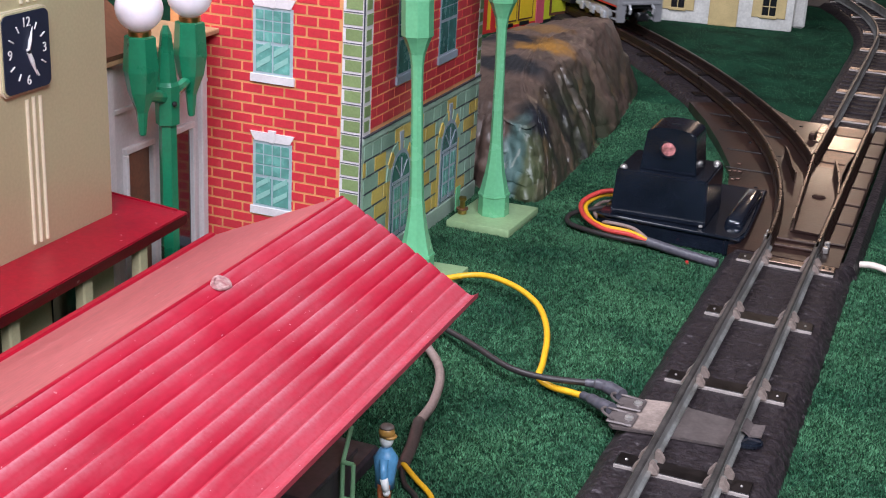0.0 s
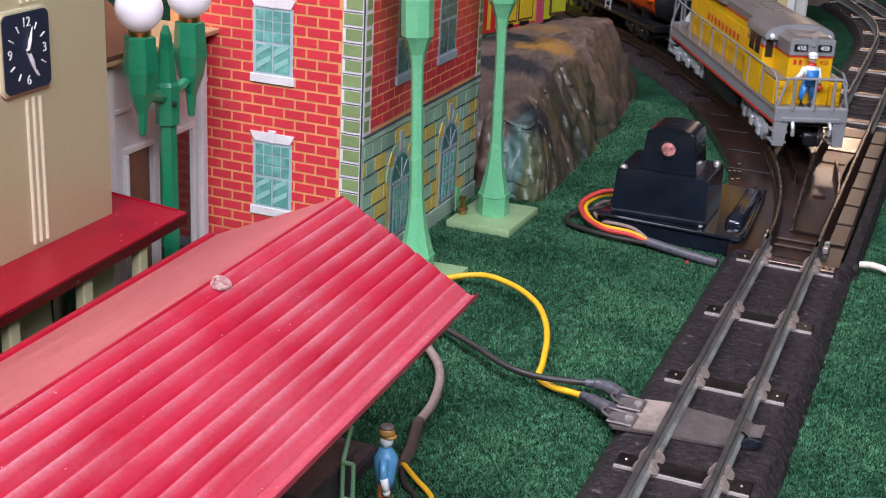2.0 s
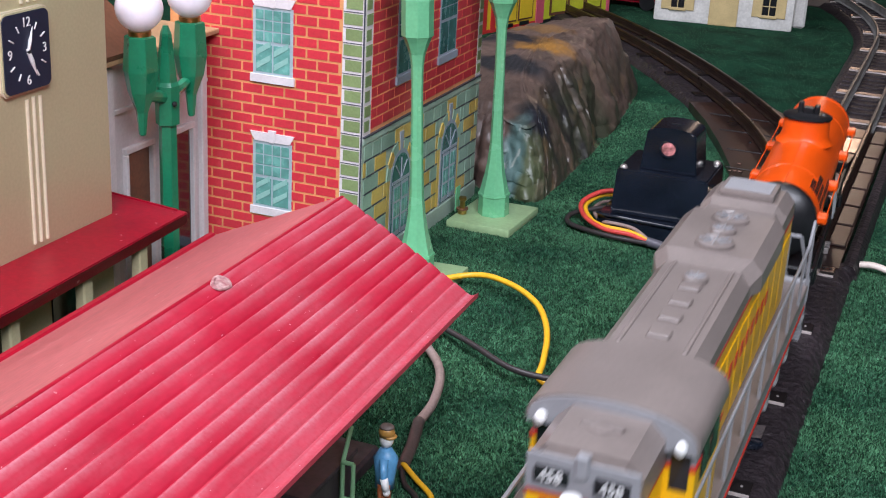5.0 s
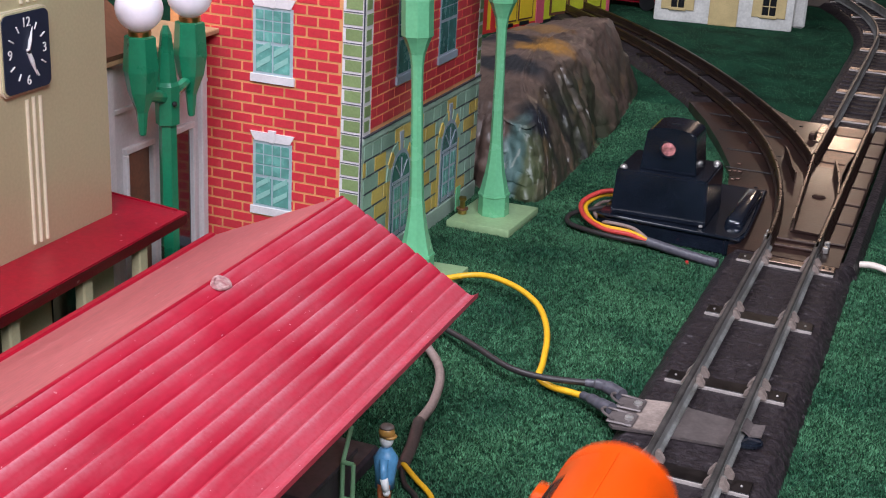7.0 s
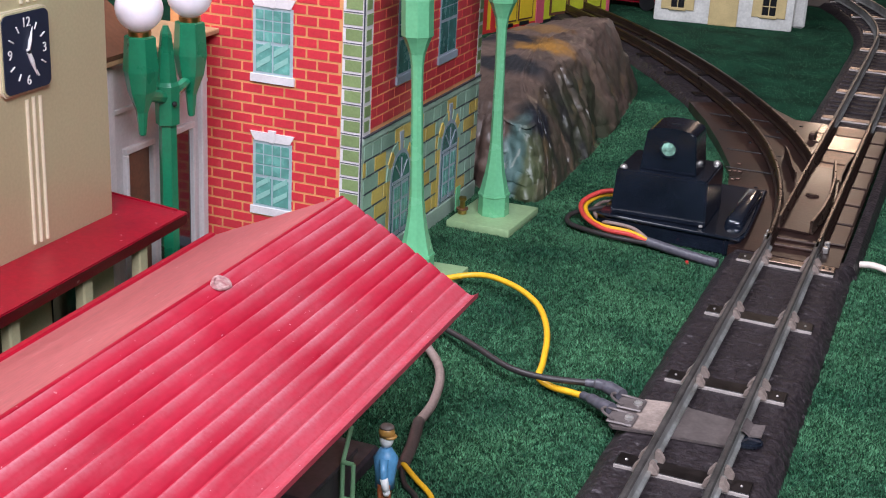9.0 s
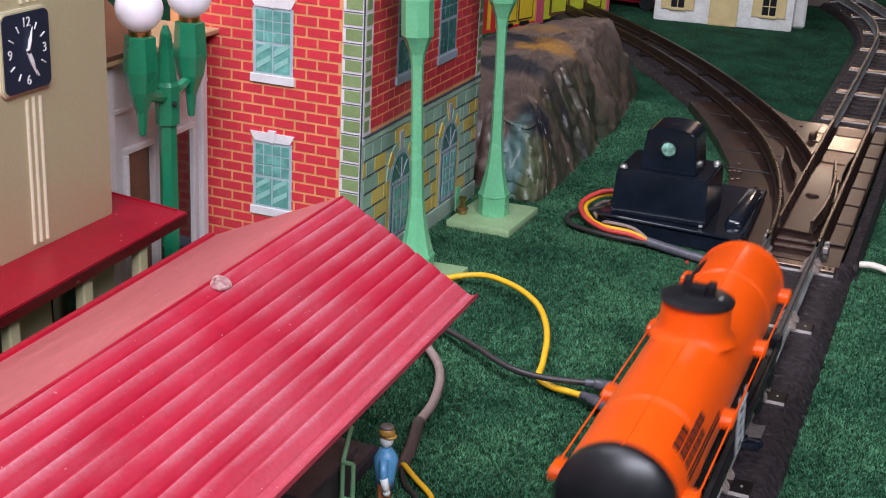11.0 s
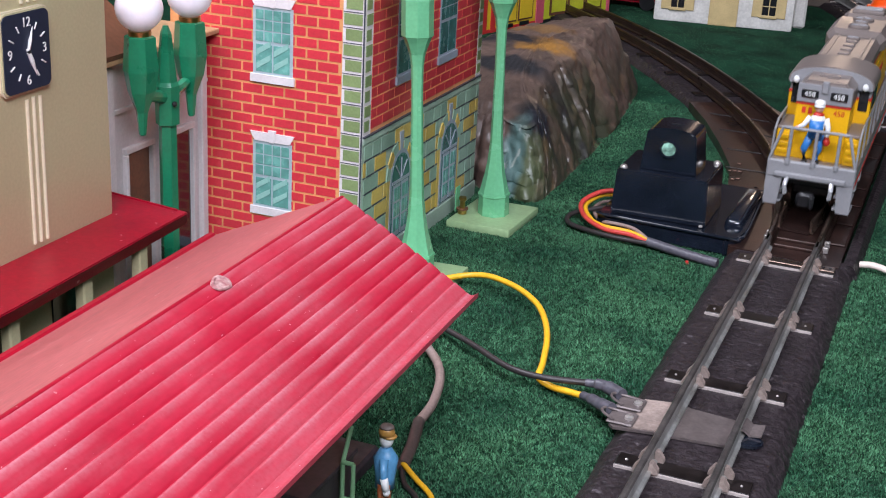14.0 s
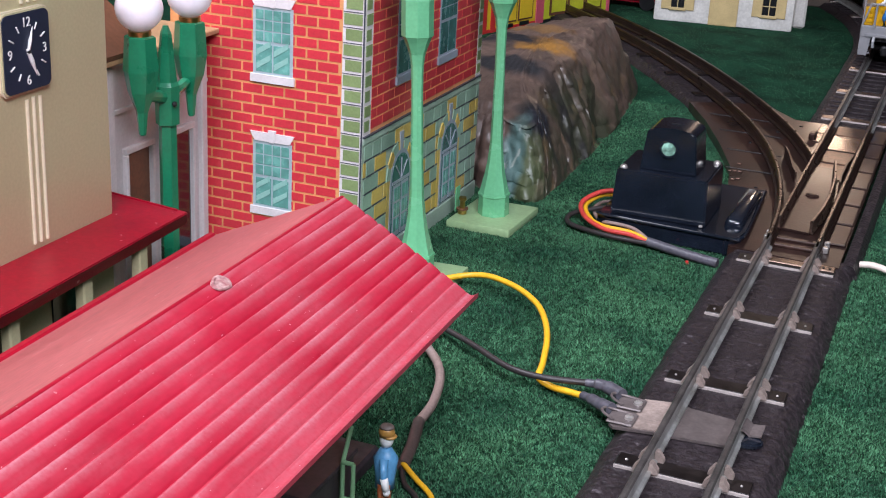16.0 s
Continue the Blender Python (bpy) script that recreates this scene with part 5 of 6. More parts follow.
wire("white_wire", "off-white wire end lying on the grass beside the track", [(0.0305, 0.6330, 0.0045), (0.0370, 0.6330, 0.0050), (0.0450, 0.6325, 0.0035), (0.0600, 0.6250, 0.003), (0.09, 0.60, 0.003)], 0.0016, WWIRE)
for nm, mt, lift, push, lab in (("red_wire", RWIRE, 0.0130, 0.000, "red wire of the switch motor"), ("yellow_wire", YWIRE, 0.0105, 0.0025, "yellow wire of the switch motor"), ("black_wire", BWIRE, 0.0060, -0.006, "black wire of the switch motor"), ("grey_wire", GWIRE, 0.0055, 0.0075, "grey wire of the switch motor")):
    wire(nm, lab, [(-0.0885, 0.655 + push * 0.5, lift + 0.001), (-0.0990, 0.6500 + push, lift), (-0.1055 + push * 0.6, 0.6390 + push, lift * 0.72), (-0.1000 + push, 0.6270 + push * 0.7, lift * 0.5), (-0.0880, 0.6185 + push * 0.5, 0.0050 + push * 0.3), (-0.0740, 0.6165 + push * 0.45, 0.0050 + push * 0.3), (-0.0620, 0.6120, 0.0040)], 0.0012 if nm != "grey_wire" else 0.0009, mt)
wire("wire_sleeve", "grey heat-shrink sleeve gathering the switch motor wires", [(-0.0650, 0.6135, 0.0042), (-0.0550, 0.6115, 0.0035), (-0.0450, 0.6090, 0.0030), (-0.0300, 0.6060, 0.0025)], 0.0023, SHRINK)


# ---- green street lamps ----
def street_lamp(m, label):
    e = thing("street_lamp", label, "street lamp", "pale green street lamps", m=m)
    pl = bmesh.new()
    bx(pl, -0.0165, 0.0165, -0.0205, 0.0205, 0.0, 0.0042, 0.0012, 2)
    part("base_plate", pl, LAMPBASE, e, "yellowed pale green base plate", True)
    T = math.pi / 8
    part("plinth", lathe(bmesh.new(), [(0.0077, 0.0040), (0.0075, 0.0135), (0.0080, 0.0140), (0.0078, 0.0152)], 8, turn=T), LAMPGREEN, e, "octagonal plinth")
    prof = [(0.0074, 0.0152), (0.0064, 0.0190), (0.0051, 0.0245), (0.0040, 0.0310), (0.0031, 0.0400), (0.0027, 0.0550), (0.0024, 0.0850), (0.0026, 0.0960), (0.0033, 0.1010), (0.0052, 0.1060), (0.0064, 0.1085)]
    part("shaft", lathe(bmesh.new(), prof, 8, turn=T), LAMPGREEN, e, "tapered octagonal green shaft")
    part("capital", lathe(bmesh.new(), [(0.0066, 0.1085), (0.0066, 0.1230), (0.0060, 0.1240)], 8, turn=T), LAMPGREEN, e, "octagonal capital")
    part("globe", ball(bmesh.new(), (0, 0, 0.1330), 0.0098, (1, 1, 1), 20), GLOBE, e, "milk white globe", True)
    return e


street_lamp(pose(-0.1433, 0.519, 0, 0, -2.4, 0), "pale green toy street lamp beside the brick building and the platform")
street_lamp(pose(-0.1435, 0.6150, 0, 0, -1.2, -2), "pale green toy street lamp before the painted rock")
clip = thing("lamp_terminal", "small brown and brass terminal on the lamp base", "terminal", m=pose(-0.157, 0.607, 0.0042))
part("post", lathe(bmesh.new(), [(0.0022, 0), (0.0022, 0.0022), (0.0014, 0.0028), (0.0014, 0.0065), (0.0020, 0.0070), (0.0018, 0.0085)], 12), BRASS, clip, "", True)
tg = part("tag", box(-0.0042, -0.0036, 0.0, 0.0055, 0.0, 0.0125, 0.0002), LAMPGREEN, clip, "small pale green upright tag")
part("washer", lathe(bmesh.new(), [(0.0030, 0), (0.0030, 0.0006)], 14, (0, 0, 0.0022)), BROWN, clip)


def double_lamp():
    e = thing("twin_street_lamp", "deep green toy lamp post with two white globes", "street lamp", m=pose(-0.2215, 0.4490, 0))
    T = math.pi / 8
    part("base_plate", lathe(bmesh.new(), [(0.014, 0), (0.014, 0.003), (0.008, 0.006), (0.0055, 0.012)], 8, turn=T), DARKGREEN, e)
    part("post", lathe(bmesh.new(), [(0.0038, 0.006), (0.0034, 0.0765), (0.0034, 0.0780)], 6, turn=T), DARKGREEN, e, "six-sided green post")
    hub = bmesh.new()
    lathe(hub, [(0.0046, 0.0768), (0.0048, 0.0920), (0.0040, 0.0935), (0.0022, 0.1120), (0.0010, 0.1150)], 6, turn=T)
    part("hub", hub, DARKGREEN, e, "tapered green hub and finial")
    part("screw", ball(bmesh.new(), (0.0045, -0.0018, 0.0855), 0.0011, (1, 1, 1), 8), LOCOBLACK, e)
    for s in (-1, 1):
        b = bmesh.new()
        lathe(b, [(0.0009, 0.0760), (0.0014, 0.0765), (0.0022, 0.0850), (0.0052, 0.0930), (0.0066, 0.1010), (0.0058, 0.1135), (0.0050, 0.1140)], 6, (0, s * 0.0168, 0), T)
        arm = part("arm", b, DARKGREEN, e, "green six-sided lamp cup with drop")
        part("bracket", rod(bmesh.new(), (0, s * 0.003, 0.0880), (0, s * 0.0145, 0.0910), 0.0026, 0.0020, 8), DARKGREEN, arm)
        part("collar", lathe(bmesh.new(), [(0.0042, 0.1140), (0.0042, 0.1158)], 20, (0, s * 0.0168, 0)), BRASS, arm, "brass collar", True)
        part("globe", ball(bmesh.new(), (0, s * 0.0168, 0.1240), 0.0088, (1, 1, 0.98), 24), GLOBE, arm, "milk white globe", True)


double_lamp()


# ---- platform shelter with the red roof ----
def platform_shelter():
    e = thing("platform_shelter", "toy station platform shelter with a ribbed red plastic roof", "station shelter",
              m=Matrix.Translation((-0.1144, 0.384, 0)) @ pose(0, 0, 0, 0, 0, 1.2) @ Matrix.Translation((0.1144, -0.384, 0)))
    def roof_slope(name, x_ridge, z_ridge, x_eave, z_eave, ribs, y0, y1a, y1b, material, lip, label):
        n = 200
        prof = []
        for i in range(n + 1):
            t = i / n
            x, z = x_ridge + (x_eave - x_ridge) * t, z_ridge + (z_eave - z_ridge) * t
            if ribs and 0.084 < t < 0.9165:
                w = (t - 0.084) / 0.0925 % 1.0
                rise = min(1.0, w / 0.2)
                z += (0.00058 if t < 0.74 else 0.0003) * rise * rise * (3 - 2 * rise) * (1 - w) ** 0.7 - 0.00022 * max(0.0, 1 - min(w, 1 - w) / 0.10)
            if lip and t > 0.93:
                z += 0.0030 * ((t - 0.93) / 0.07) ** 2
            prof.append((x, z, t))
        bm = bmesh.new()
        cols = 26
        grid = []
        for j in range(cols + 1):
            q = j / cols
            grid.append([bm.verts.new((x, y0 + (y1a + (y1b - y1a) * t - y0) * q, z + 0.00015 * noise.noise(Vector((x * 60, q * 9, 3))))) for x, z, t in prof])
        low = [[bm.verts.new((v.co.x, v.co.y, v.co.z - 0.0016)) for v in row] for row in grid]
        for j in range(cols):
            for i in range(n):
                bm.faces.new((grid[j][i], grid[j][i + 1], grid[j + 1][i + 1], grid[j + 1][i]))
                bm.faces.new((low[j][i], low[j + 1][i], low[j + 1][i + 1], low[j][i + 1]))
        for i in range(n):
            bm.faces.new((grid[0][i], low[0][i], low[0][i + 1], grid[0][i + 1]))
            bm.faces.new((grid[-1][i], grid[-1][i + 1], low[-1][i + 1], low[-1][i]))
        for j in range(cols):
            bm.faces.new((grid[j][0], grid[j + 1][0], low[j + 1][0], low[j][0]))
            bm.faces.new((grid[j][n], low[j][n], low[j + 1][n], grid[j + 1][n]))
        return part(name, bm, material, e, label, True)
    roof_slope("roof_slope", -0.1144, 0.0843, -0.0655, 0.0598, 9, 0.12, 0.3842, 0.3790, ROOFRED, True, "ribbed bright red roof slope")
    roof_slope("roof_slope", -0.1144, 0.0842, -0.1640, 0.0606, 0, 0.12, 0.3842, 0.3886, ROOFPALE, False, "pale smooth red roof slope")
    part("rear_lip", box(-0.1650, -0.1622, 0.12, 0.3884, 0.0585, 0.0621, 0.0006), CANOPYRED, e, "dark red rear eave lip")
    part("ridge_cap", rod(bmesh.new(), (-0.1144, 0.12, 0.0834), (-0.1144, 0.3842, 0.0834), 0.0009, seg=14), CANOPYRED, e, "", True)
    spot_ = bmesh.new()
    lathe(spot_, [(0.0034, -0.0003), (0.0032, 0.0001), (0.0026, 0.0003), (0.0020, 0.00005), (0.0013, 0.0002), (0.0002, 0.0003)], 24)
    for v in spot_.verts:
        v.co.x, v.co.y = v.co.x * (0.8 + 0.1 * math.sin(v.co.y * 900)), v.co.y * 1.1
    glue = part("glue_mark", spot_, mat("glue_blob", (0.44, 0.30, 0.28), 0.35, scale=400, vary=0.3, bump=0.3, c2=(0.30, 0.09, 0.10)), e, "pale dried glue mark on the ridge", True)
    glue.matrix_basis = pose(-0.1120, 0.3045, 0.08365, 0, 24, 0)
    part("platform", box(-0.157, -0.094, 0.13, 0.374, 0, 0.0055, 0.001), DARKBOX, e, "dark platform slab")
    for y in (0.15, 0.235, 0.318):
        for x in (-0.1010, -0.1480):
            p = bmesh.new()
            bx(p, x - 0.0012, x + 0.0012, y - 0.0016, y + 0.0016, 0.0055, 0.0575, 0.0003)
            part("post", p, POSTGREEN, e, "mint green roof post")
    for y in (0.318,):
        b = bmesh.new()
        rod(b, (-0.1010, y, 0.052), (-0.0900, y + 0.004, 0.0605), 0.0011, seg=6)
        part("bracket", b, POSTGREEN, e)
    return e


platform_shelter()


def bench():
    e = thing("platform_crate", "dark purple-brown slatted luggage cart under the shelter roof", "luggage cart", m=pose(-0.0985, 0.328, 0.0055))
    part("body", box(-0.010, 0.010, -0.016, 0.016, 0.0, 0.0135, 0.0008), DARKBOX, e)
    part("top", box(-0.0108, 0.0108, -0.0168, 0.0168, 0.0135, 0.0152, 0.0004), DARKBOX, e)
    for k in range(3):
        part("slat", box(-0.0106, 0.0106, -0.0175, -0.0160, 0.001 + k * 0.0045, 0.0042 + k * 0.0045, 0.0003), DARKBOX, e)
    g = bmesh.new()
    for x in (0.0118, 0.0152):
        rod(g, (x, 0.004, -0.0050), (x, 0.004, 0.0170), 0.0007, seg=8)
    rod(g, (0.0118, 0.004, 0.0170), (0.0105, 0.012, 0.0245), 0.0007, seg=8)
    rod(g, (0.0118, 0.004, 0.0170), (0.0152, 0.004, 0.0170), 0.0007, seg=8)
    rod(g, (0.0118, 0.004, 0.0050), (0.0152, 0.004, 0.0050), 0.0007, seg=8)
    part("green_rail", g, POSTGREEN, e, "mint green upright handle")


bench()
man = figure("traveller_figurine", "painted toy man in yellow cap and blue jacket by the platform", PALEBLUE, RUST, OCHRE, 0.0345, False, None, WHITE, TAUPE)
man.data.transform(Matrix.Diagonal((0.72, 0.86, 1.0, 1.0)))
man.matrix_basis = pose(-0.0760, 0.3385, 0.0, 0, 0, 105)


# ---- clock station ----
def clock_station():
    e = thing("clock_station", "gold-cream tin toy station with navy clock and dark red canopy", "station building")
    X = -0.2145
    part("tower", box(-0.34, X, 0.20, 0.4025, 0.0548, 0.20, 0.0012, 2), CREAM, e, "gold-cream enamelled tower wall", True)
    def rsq(x0, x1, w, h, r, yc, zc):
        pts = []
        for cx, cz, a0 in ((w - r, h - r, 0), (-w + r, h - r, 90), (-w + r, -h + r, 180), (w - r, -h + r, 270)):
            for k in range(6):
                a = radians(a0 + 18 * k)
                pts.append((yc + cx + r * math.cos(a), zc + cz + r * math.sin(a)))
        return prism(bmesh.new(), pts, x0, x1, "x")
    yc, zc = 0.3584, 0.1224
    rim = part("clock", rsq(X - 0.001, X + 0.0011, 0.0120, 0.0134, 0.0030, yc, zc), CREAMLT, e, "square clock in a raised cream frame")
    part("frame_step", rsq(X + 0.0010, X + 0.0017, 0.0115, 0.0129, 0.0027, yc, zc), CREAM, rim)
    part("clock_face", rsq(X + 0.0016, X + 0.0021, 0.0110, 0.0124, 0.0024, yc, zc), CLOCKBLUE, rim, "navy clock face")
    for k in range(12):
        if k % 3 == 0:
            t = {0: "12", 3: "3", 6: "6", 9: "9"}[k]
            lettering("numeral", t, 0.0043, WHITE, rim, Matrix.Translation((X + 0.0022, yc + 0.0083 * math.sin(k * math.pi / 6), zc + 0.0092 * math.cos(k * math.pi / 6))) @ Euler((radians(90), 0, radians(90))).to_matrix().to_4x4())
        else:
            a = k * math.pi / 6
            d = Vector((0, math.sin(a), math.cos(a)))
            c = Vector((X + 0.0022, yc, zc))
            part("hour_mark", rod(bmesh.new(), c + d * 0.0075, c + d * 0.0098, 0.00028, seg=6), WHITE, rim)
    for a, ln, w in ((18, 0.0082, 0.0006), (156, 0.0088, 0.0008)):
        a = radians(a)
        d = Vector((0, math.sin(a), math.cos(a)))
        c = Vector((X + 0.0025, yc, zc))
        hb = bmesh.new()
        rod(hb, c - d * 0.0008, c + d * ln * 0.4, w * 0.7, w, 6)
        rod(hb, c + d * ln * 0.4, c + d * ln, w, 0.0001, 6)
        part("clock_hand", hb, WHITE, rim, "white clock hand")
    part("hand_pin", ball(bmesh.new(), (X + 0.0027, yc, zc), 0.0007, (1, 1, 1), 8), LOCOBLACK, rim)
    for y, zt in ((0.3590, 0.1065), (0.3622, 0.1068), (0.3655, 0.1066)):
        part("flute", rod(bmesh.new(), (X + 0.0001, y, 0.0575), (X + 0.0001, y, zt), 0.0007, seg=8), CREAMLT, e, "raised pale flute")
        part("flute", rod(bmesh.new(), (X + 0.0001, y, 0.1372), (X + 0.0001, y, 0.199), 0.0007, seg=8), CREAMLT, e, "raised pale flute")
    can = bmesh.new()
    top_ = [(-0.2300, 0.22), (-0.1858, 0.22), (-0.1923, 0.4172), (-0.2288, 0.4226)]
    low_ = [(-0.2300, 0.22), (-0.1896, 0.22), (-0.1957, 0.4212), (-0.2300, 0.4226)]
    va, vb = [can.verts.new((x, y, 0.0486)) for x, y in low_], [can.verts.new((x, y, 0.0552)) for x, y in top_]
    can.faces.new(va[::-1]), can.faces.new(vb)
    for k in range(4):
        can.faces.new((va[k], va[(k + 1) % 4], vb[(k + 1) % 4], vb[k]))
    bmesh.ops.bevel(can, geom=list(can.edges), offset=0.0005, segments=2, affect="EDGES")
    c = part("canopy", can, CANOPYRED, e, "dark red enamelled canopy")
    part("canopy_rim", prism(bmesh.new(), [(-0.2286, 0.4206), (-0.1965, 0.4160), (-0.1965, 0.4166), (-0.2286, 0.4212)], 0.0550, 0.0558), CANOPYRED, c, "raised rim along the canopy end")
    part("lower_wall", box(-0.33, -0.2165, 0.20, 0.4040, 0.0, 0.0515), CREAM, e, "gold-cream lower wall")
    for y in (0.255, 0.292, 0.330, 0.368):
        part("window", box(-0.2170, -0.2158, y, y + 0.020, 0.008, 0.046), LOCOGLASS, e, "dark station window")
    for y in (0.245, 0.285, 0.325, 0.362, 0.394):
        part("column", box(-0.2000, -0.1960, y - 0.0025, y + 0.0025, 0.0, 0.0515, 0.0005), CREAM, e, "cream canopy column")


clock_station()


def grey_house():
    e = thing("grey_house", "grey toy house with white trimmed brown door and brown roof", "house")
    X = -0.2415
    Y0, Y1, Z = 0.39, 0.5085, 0.1000
    part("wall", box(-0.335, X, Y0, Y1, 0, Z, 0.0005), GREYWALL, e, "grey mauve plastic wall")
    for y in (0.4380, 0.4745, 0.5045):
        part("pilaster", box(X - 0.001, X + 0.0022, y - 0.0022, y + 0.0022, 0, Z - 0.002, 0.0005), GREYTRIM, e, "light grey corner strip")
    for ya, yb, door in ((0.4470, 0.4672, True), (0.4800, 0.4975, False)):
        d = part("door", box(X - 0.001, X + 0.0006, ya + 0.003, yb - 0.003, 0.0, 0.0615), BROWN if door else LOCOGLASS, e, "brown plank door" if door else "dark doorway")
        for a, b, c, f in ((ya, ya + 0.002, 0, 0.0612), (yb - 0.002, yb, 0, 0.0612), (ya, yb, 0.0613, 0.0640)):
            part("door_frame", box(X - 0.001, X + 0.0020, a, b, c, f, 0.0004), GREYTRIM, d, "pale door frame")
    part("string_course", box(X - 0.001, X + 0.0012, Y0, Y1, 0.079, 0.0805), GREYTRIM, e)
    part("eave_trim", box(-0.338, X + 0.006, Y0, Y1 + 0.003, Z, Z + 0.0022, 0.0004), TAN, e, "tan eave trim")
    r = bmesh.new()
    prism(r, [(X + 0.0060, Z + 0.0022), (X + 0.0060, Z + 0.0040), (-0.288, Z + 0.040), (-0.338, Z + 0.004), (-0.338, Z + 0.0022)], Y0, 0.462, "y")
    part("roof", r, BROWN, e, "brown shingled roof")


grey_house()


# ---- printed tin brick building ----
def brick_building():
    e = thing("brick_building", "tin toy apartment building printed with red bricks and green corner stones", "building")
    XR, YF, XL, YB, TOP = -0.1672, 0.5105, -0.2600, 0.6480, 0.190
    front = part("front_wall", box(XL, XR, YF, YF + 0.0015, 0, TOP, 0.0004), MORTAR, e, "printed red brick front")
    side = part("side_wall", box(XR - 0.0015, XR, YF + 0.0015, YB, 0, TOP, 0.0004), MORTAR, e, "printed brick and stone side")
    part("rear_wall", box(XL, XR - 0.0015, YB - 0.0015, YB, 0, TOP), BRICK, e)
    part("end_wall", box(XL, XL + 0.0015, YF + 0.0015, YB - 0.0015, 0, TOP), BRICK, e)
    part("roof", box(XL - 0.003, XR + 0.003, YF - 0.003, YB + 0.003, TOP, TOP + 0.004, 0.001), PRINTGREY, e)
    part("foot_band", box(XL, XR, YF - 0.0009, YF, 0.0, 0.0048, 0.0003), PRINTGREY, front, "blue-grey printed foot band")
    D = 0.00018
    wins_f = [(-0.2095, 0.0262, 0.0560), (-0.2095, 0.0853, 0.1140)]
    wins_s = [(0.5555, 0.0838, 0.1190), (0.6010, 0.0838, 0.1190)]

    def window(parent, u, z0, z1, w, facing, dark):
        def slab(a, b, c, d, t0, t1, m, nm, par, label=""):
            if facing == "front":
                return part(nm, box(a, b, YF - t1, YF - t0, c, d), m, par, label)
            return part(nm, box(XR + t0, XR + t1, a, b, c, d), m, par, label)
        fr = slab(u - w / 2, u + w / 2, z0, z1, 0.0, 0.0003, PRINTPALE if facing == "front" else PRINTGREY, "window", parent, "printed sash window")
        slab(u - w / 2 - 0.0010, u + w / 2 + 0.0010, z0 - 0.0034, z0, 0.0, 0.0012, PRINTWHITE if facing == "front" else PRINTGREY, "sill", fr, "white window sill")
        if facing == "front":
            lp = [(u - w / 2 - 0.0012, z1 + 0.0040), (u - w / 2 + 0.0010, z1), (u + w / 2 - 0.0010, z1), (u + w / 2 + 0.0012, z1 + 0.0040)]
            part("lintel", prism(bmesh.new(), lp, YF - 0.0008, YF, "y"), PRINTWHITE, fr, "white lintel")
            kp = [(u - 0.0018, z1 + 0.0052), (u - 0.0010, z1 - 0.0002), (u + 0.0010, z1 - 0.0002), (u + 0.0018, z1 + 0.0052)]
            part("keystone", prism(bmesh.new(), kp, YF - 0.0012, YF, "y"), PRINTWHITE, fr)
        mid = z0 + (z1 - z0) * 0.46
        g = 0.0011
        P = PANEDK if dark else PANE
        cols, rows = 4, 3
        wi = w - 2 * g
        for i in range(cols):
            for j in range(rows):
                a = u - wi / 2 + wi * i / cols
                c = mid + g * 0.6 + (z1 - g - mid - g * 0.6) * j / rows
                slab(a + 0.0003, a + wi / cols - 0.0003, c + 0.0003, c + (z1 - g - mid - g * 0.6) / rows - 0.0003, 0.0002, 0.0005, P, "pane", fr)
        for i in range(2):
            a = u - wi / 2 + wi * i / 2
            slab(a + 0.0004, a + wi / 2 - 0.0004, z0 + g, mid - g * 0.5, 0.0002, 0.0005, P, "pane", fr)
            for k in range(2):
                za = z0 + g + 0.001 + k * 0.0058
                q = [(a + 0.0008, za), (a + wi / 2 - 0.0010, za + 0.0042), (a + wi / 2 - 0.0010, za + 0.0066), (a + 0.0008, za + 0.0026)]
                if facing == "front":
                    part("streak", prism(bmesh.new(), q, YF - 0.0007, YF - 0.0004, "y"), PANELT, fr)

    for u, z0, z1 in wins_f:
        window(front, u, z0, z1, 0.0190, "front", False)
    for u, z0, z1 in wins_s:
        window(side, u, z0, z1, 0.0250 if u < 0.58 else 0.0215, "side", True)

    def bricks(parent, facing, u0, u1, z0, z1, ln, ht, gap, mtl, holes):
        """Printed bricks in running bond, each a thin raised plate."""
        proto = {}
        row = 0
        z = z0
        count = 0
        while z + ht * 0.6 < z1:
            u = u0 - (ln / 2 if row % 2 else 0)
            while u < u1:
                spans = [(max(u, u0) + gap / 2, min(u + ln, u1) - gap / 2)]
                for hc, h0, h1, hw in holes:
                    if z + ht > h0 and z < h1:
                        nxt = []
                        for s0, s1 in spans:
                            if s1 <= hc - hw or s0 >= hc + hw:
                                nxt.append((s0, s1))
                            else:
                                if s0 < hc - hw - 0.0012:
                                    nxt.append((s0, hc - hw - 0.0003))
                                if s1 > hc + hw + 0.0012:
                                    nxt.append((hc + hw + 0.0003, s1))
                        spans = nxt
                for s0, s1 in spans:
                    if s1 - s0 < 0.0009:
                        continue
                    key = round(s1 - s0, 5)
                    hh = min(ht, z1 - z) - gap
                    key = (key, round(hh, 5))
                    m = pose(s0, YF, z + gap / 2) if facing == "front" else pose(XR, s0, z + gap / 2)
                    if key not in proto:
                        b = box(0, s1 - s0, -D, 0, 0, hh) if facing == "front" else box(0, D, 0, s1 - s0, 0, hh)
                        o = part("brick", b, mtl, parent)
                        o.matrix_basis = m
                        proto[key] = o
                    else:
                        share("brick", proto[key], parent, m)
                    count += 1
                u += ln
            row += 1
            z += ht
        return count

    bricks(front, "front", -0.2550, -0.1772, 0.0040, 0.150, 0.0102, 0.00452, 0.00095, BRICK, [])
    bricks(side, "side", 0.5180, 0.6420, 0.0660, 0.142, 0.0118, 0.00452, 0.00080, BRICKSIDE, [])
    # corner stones with white outlines
    k = 0
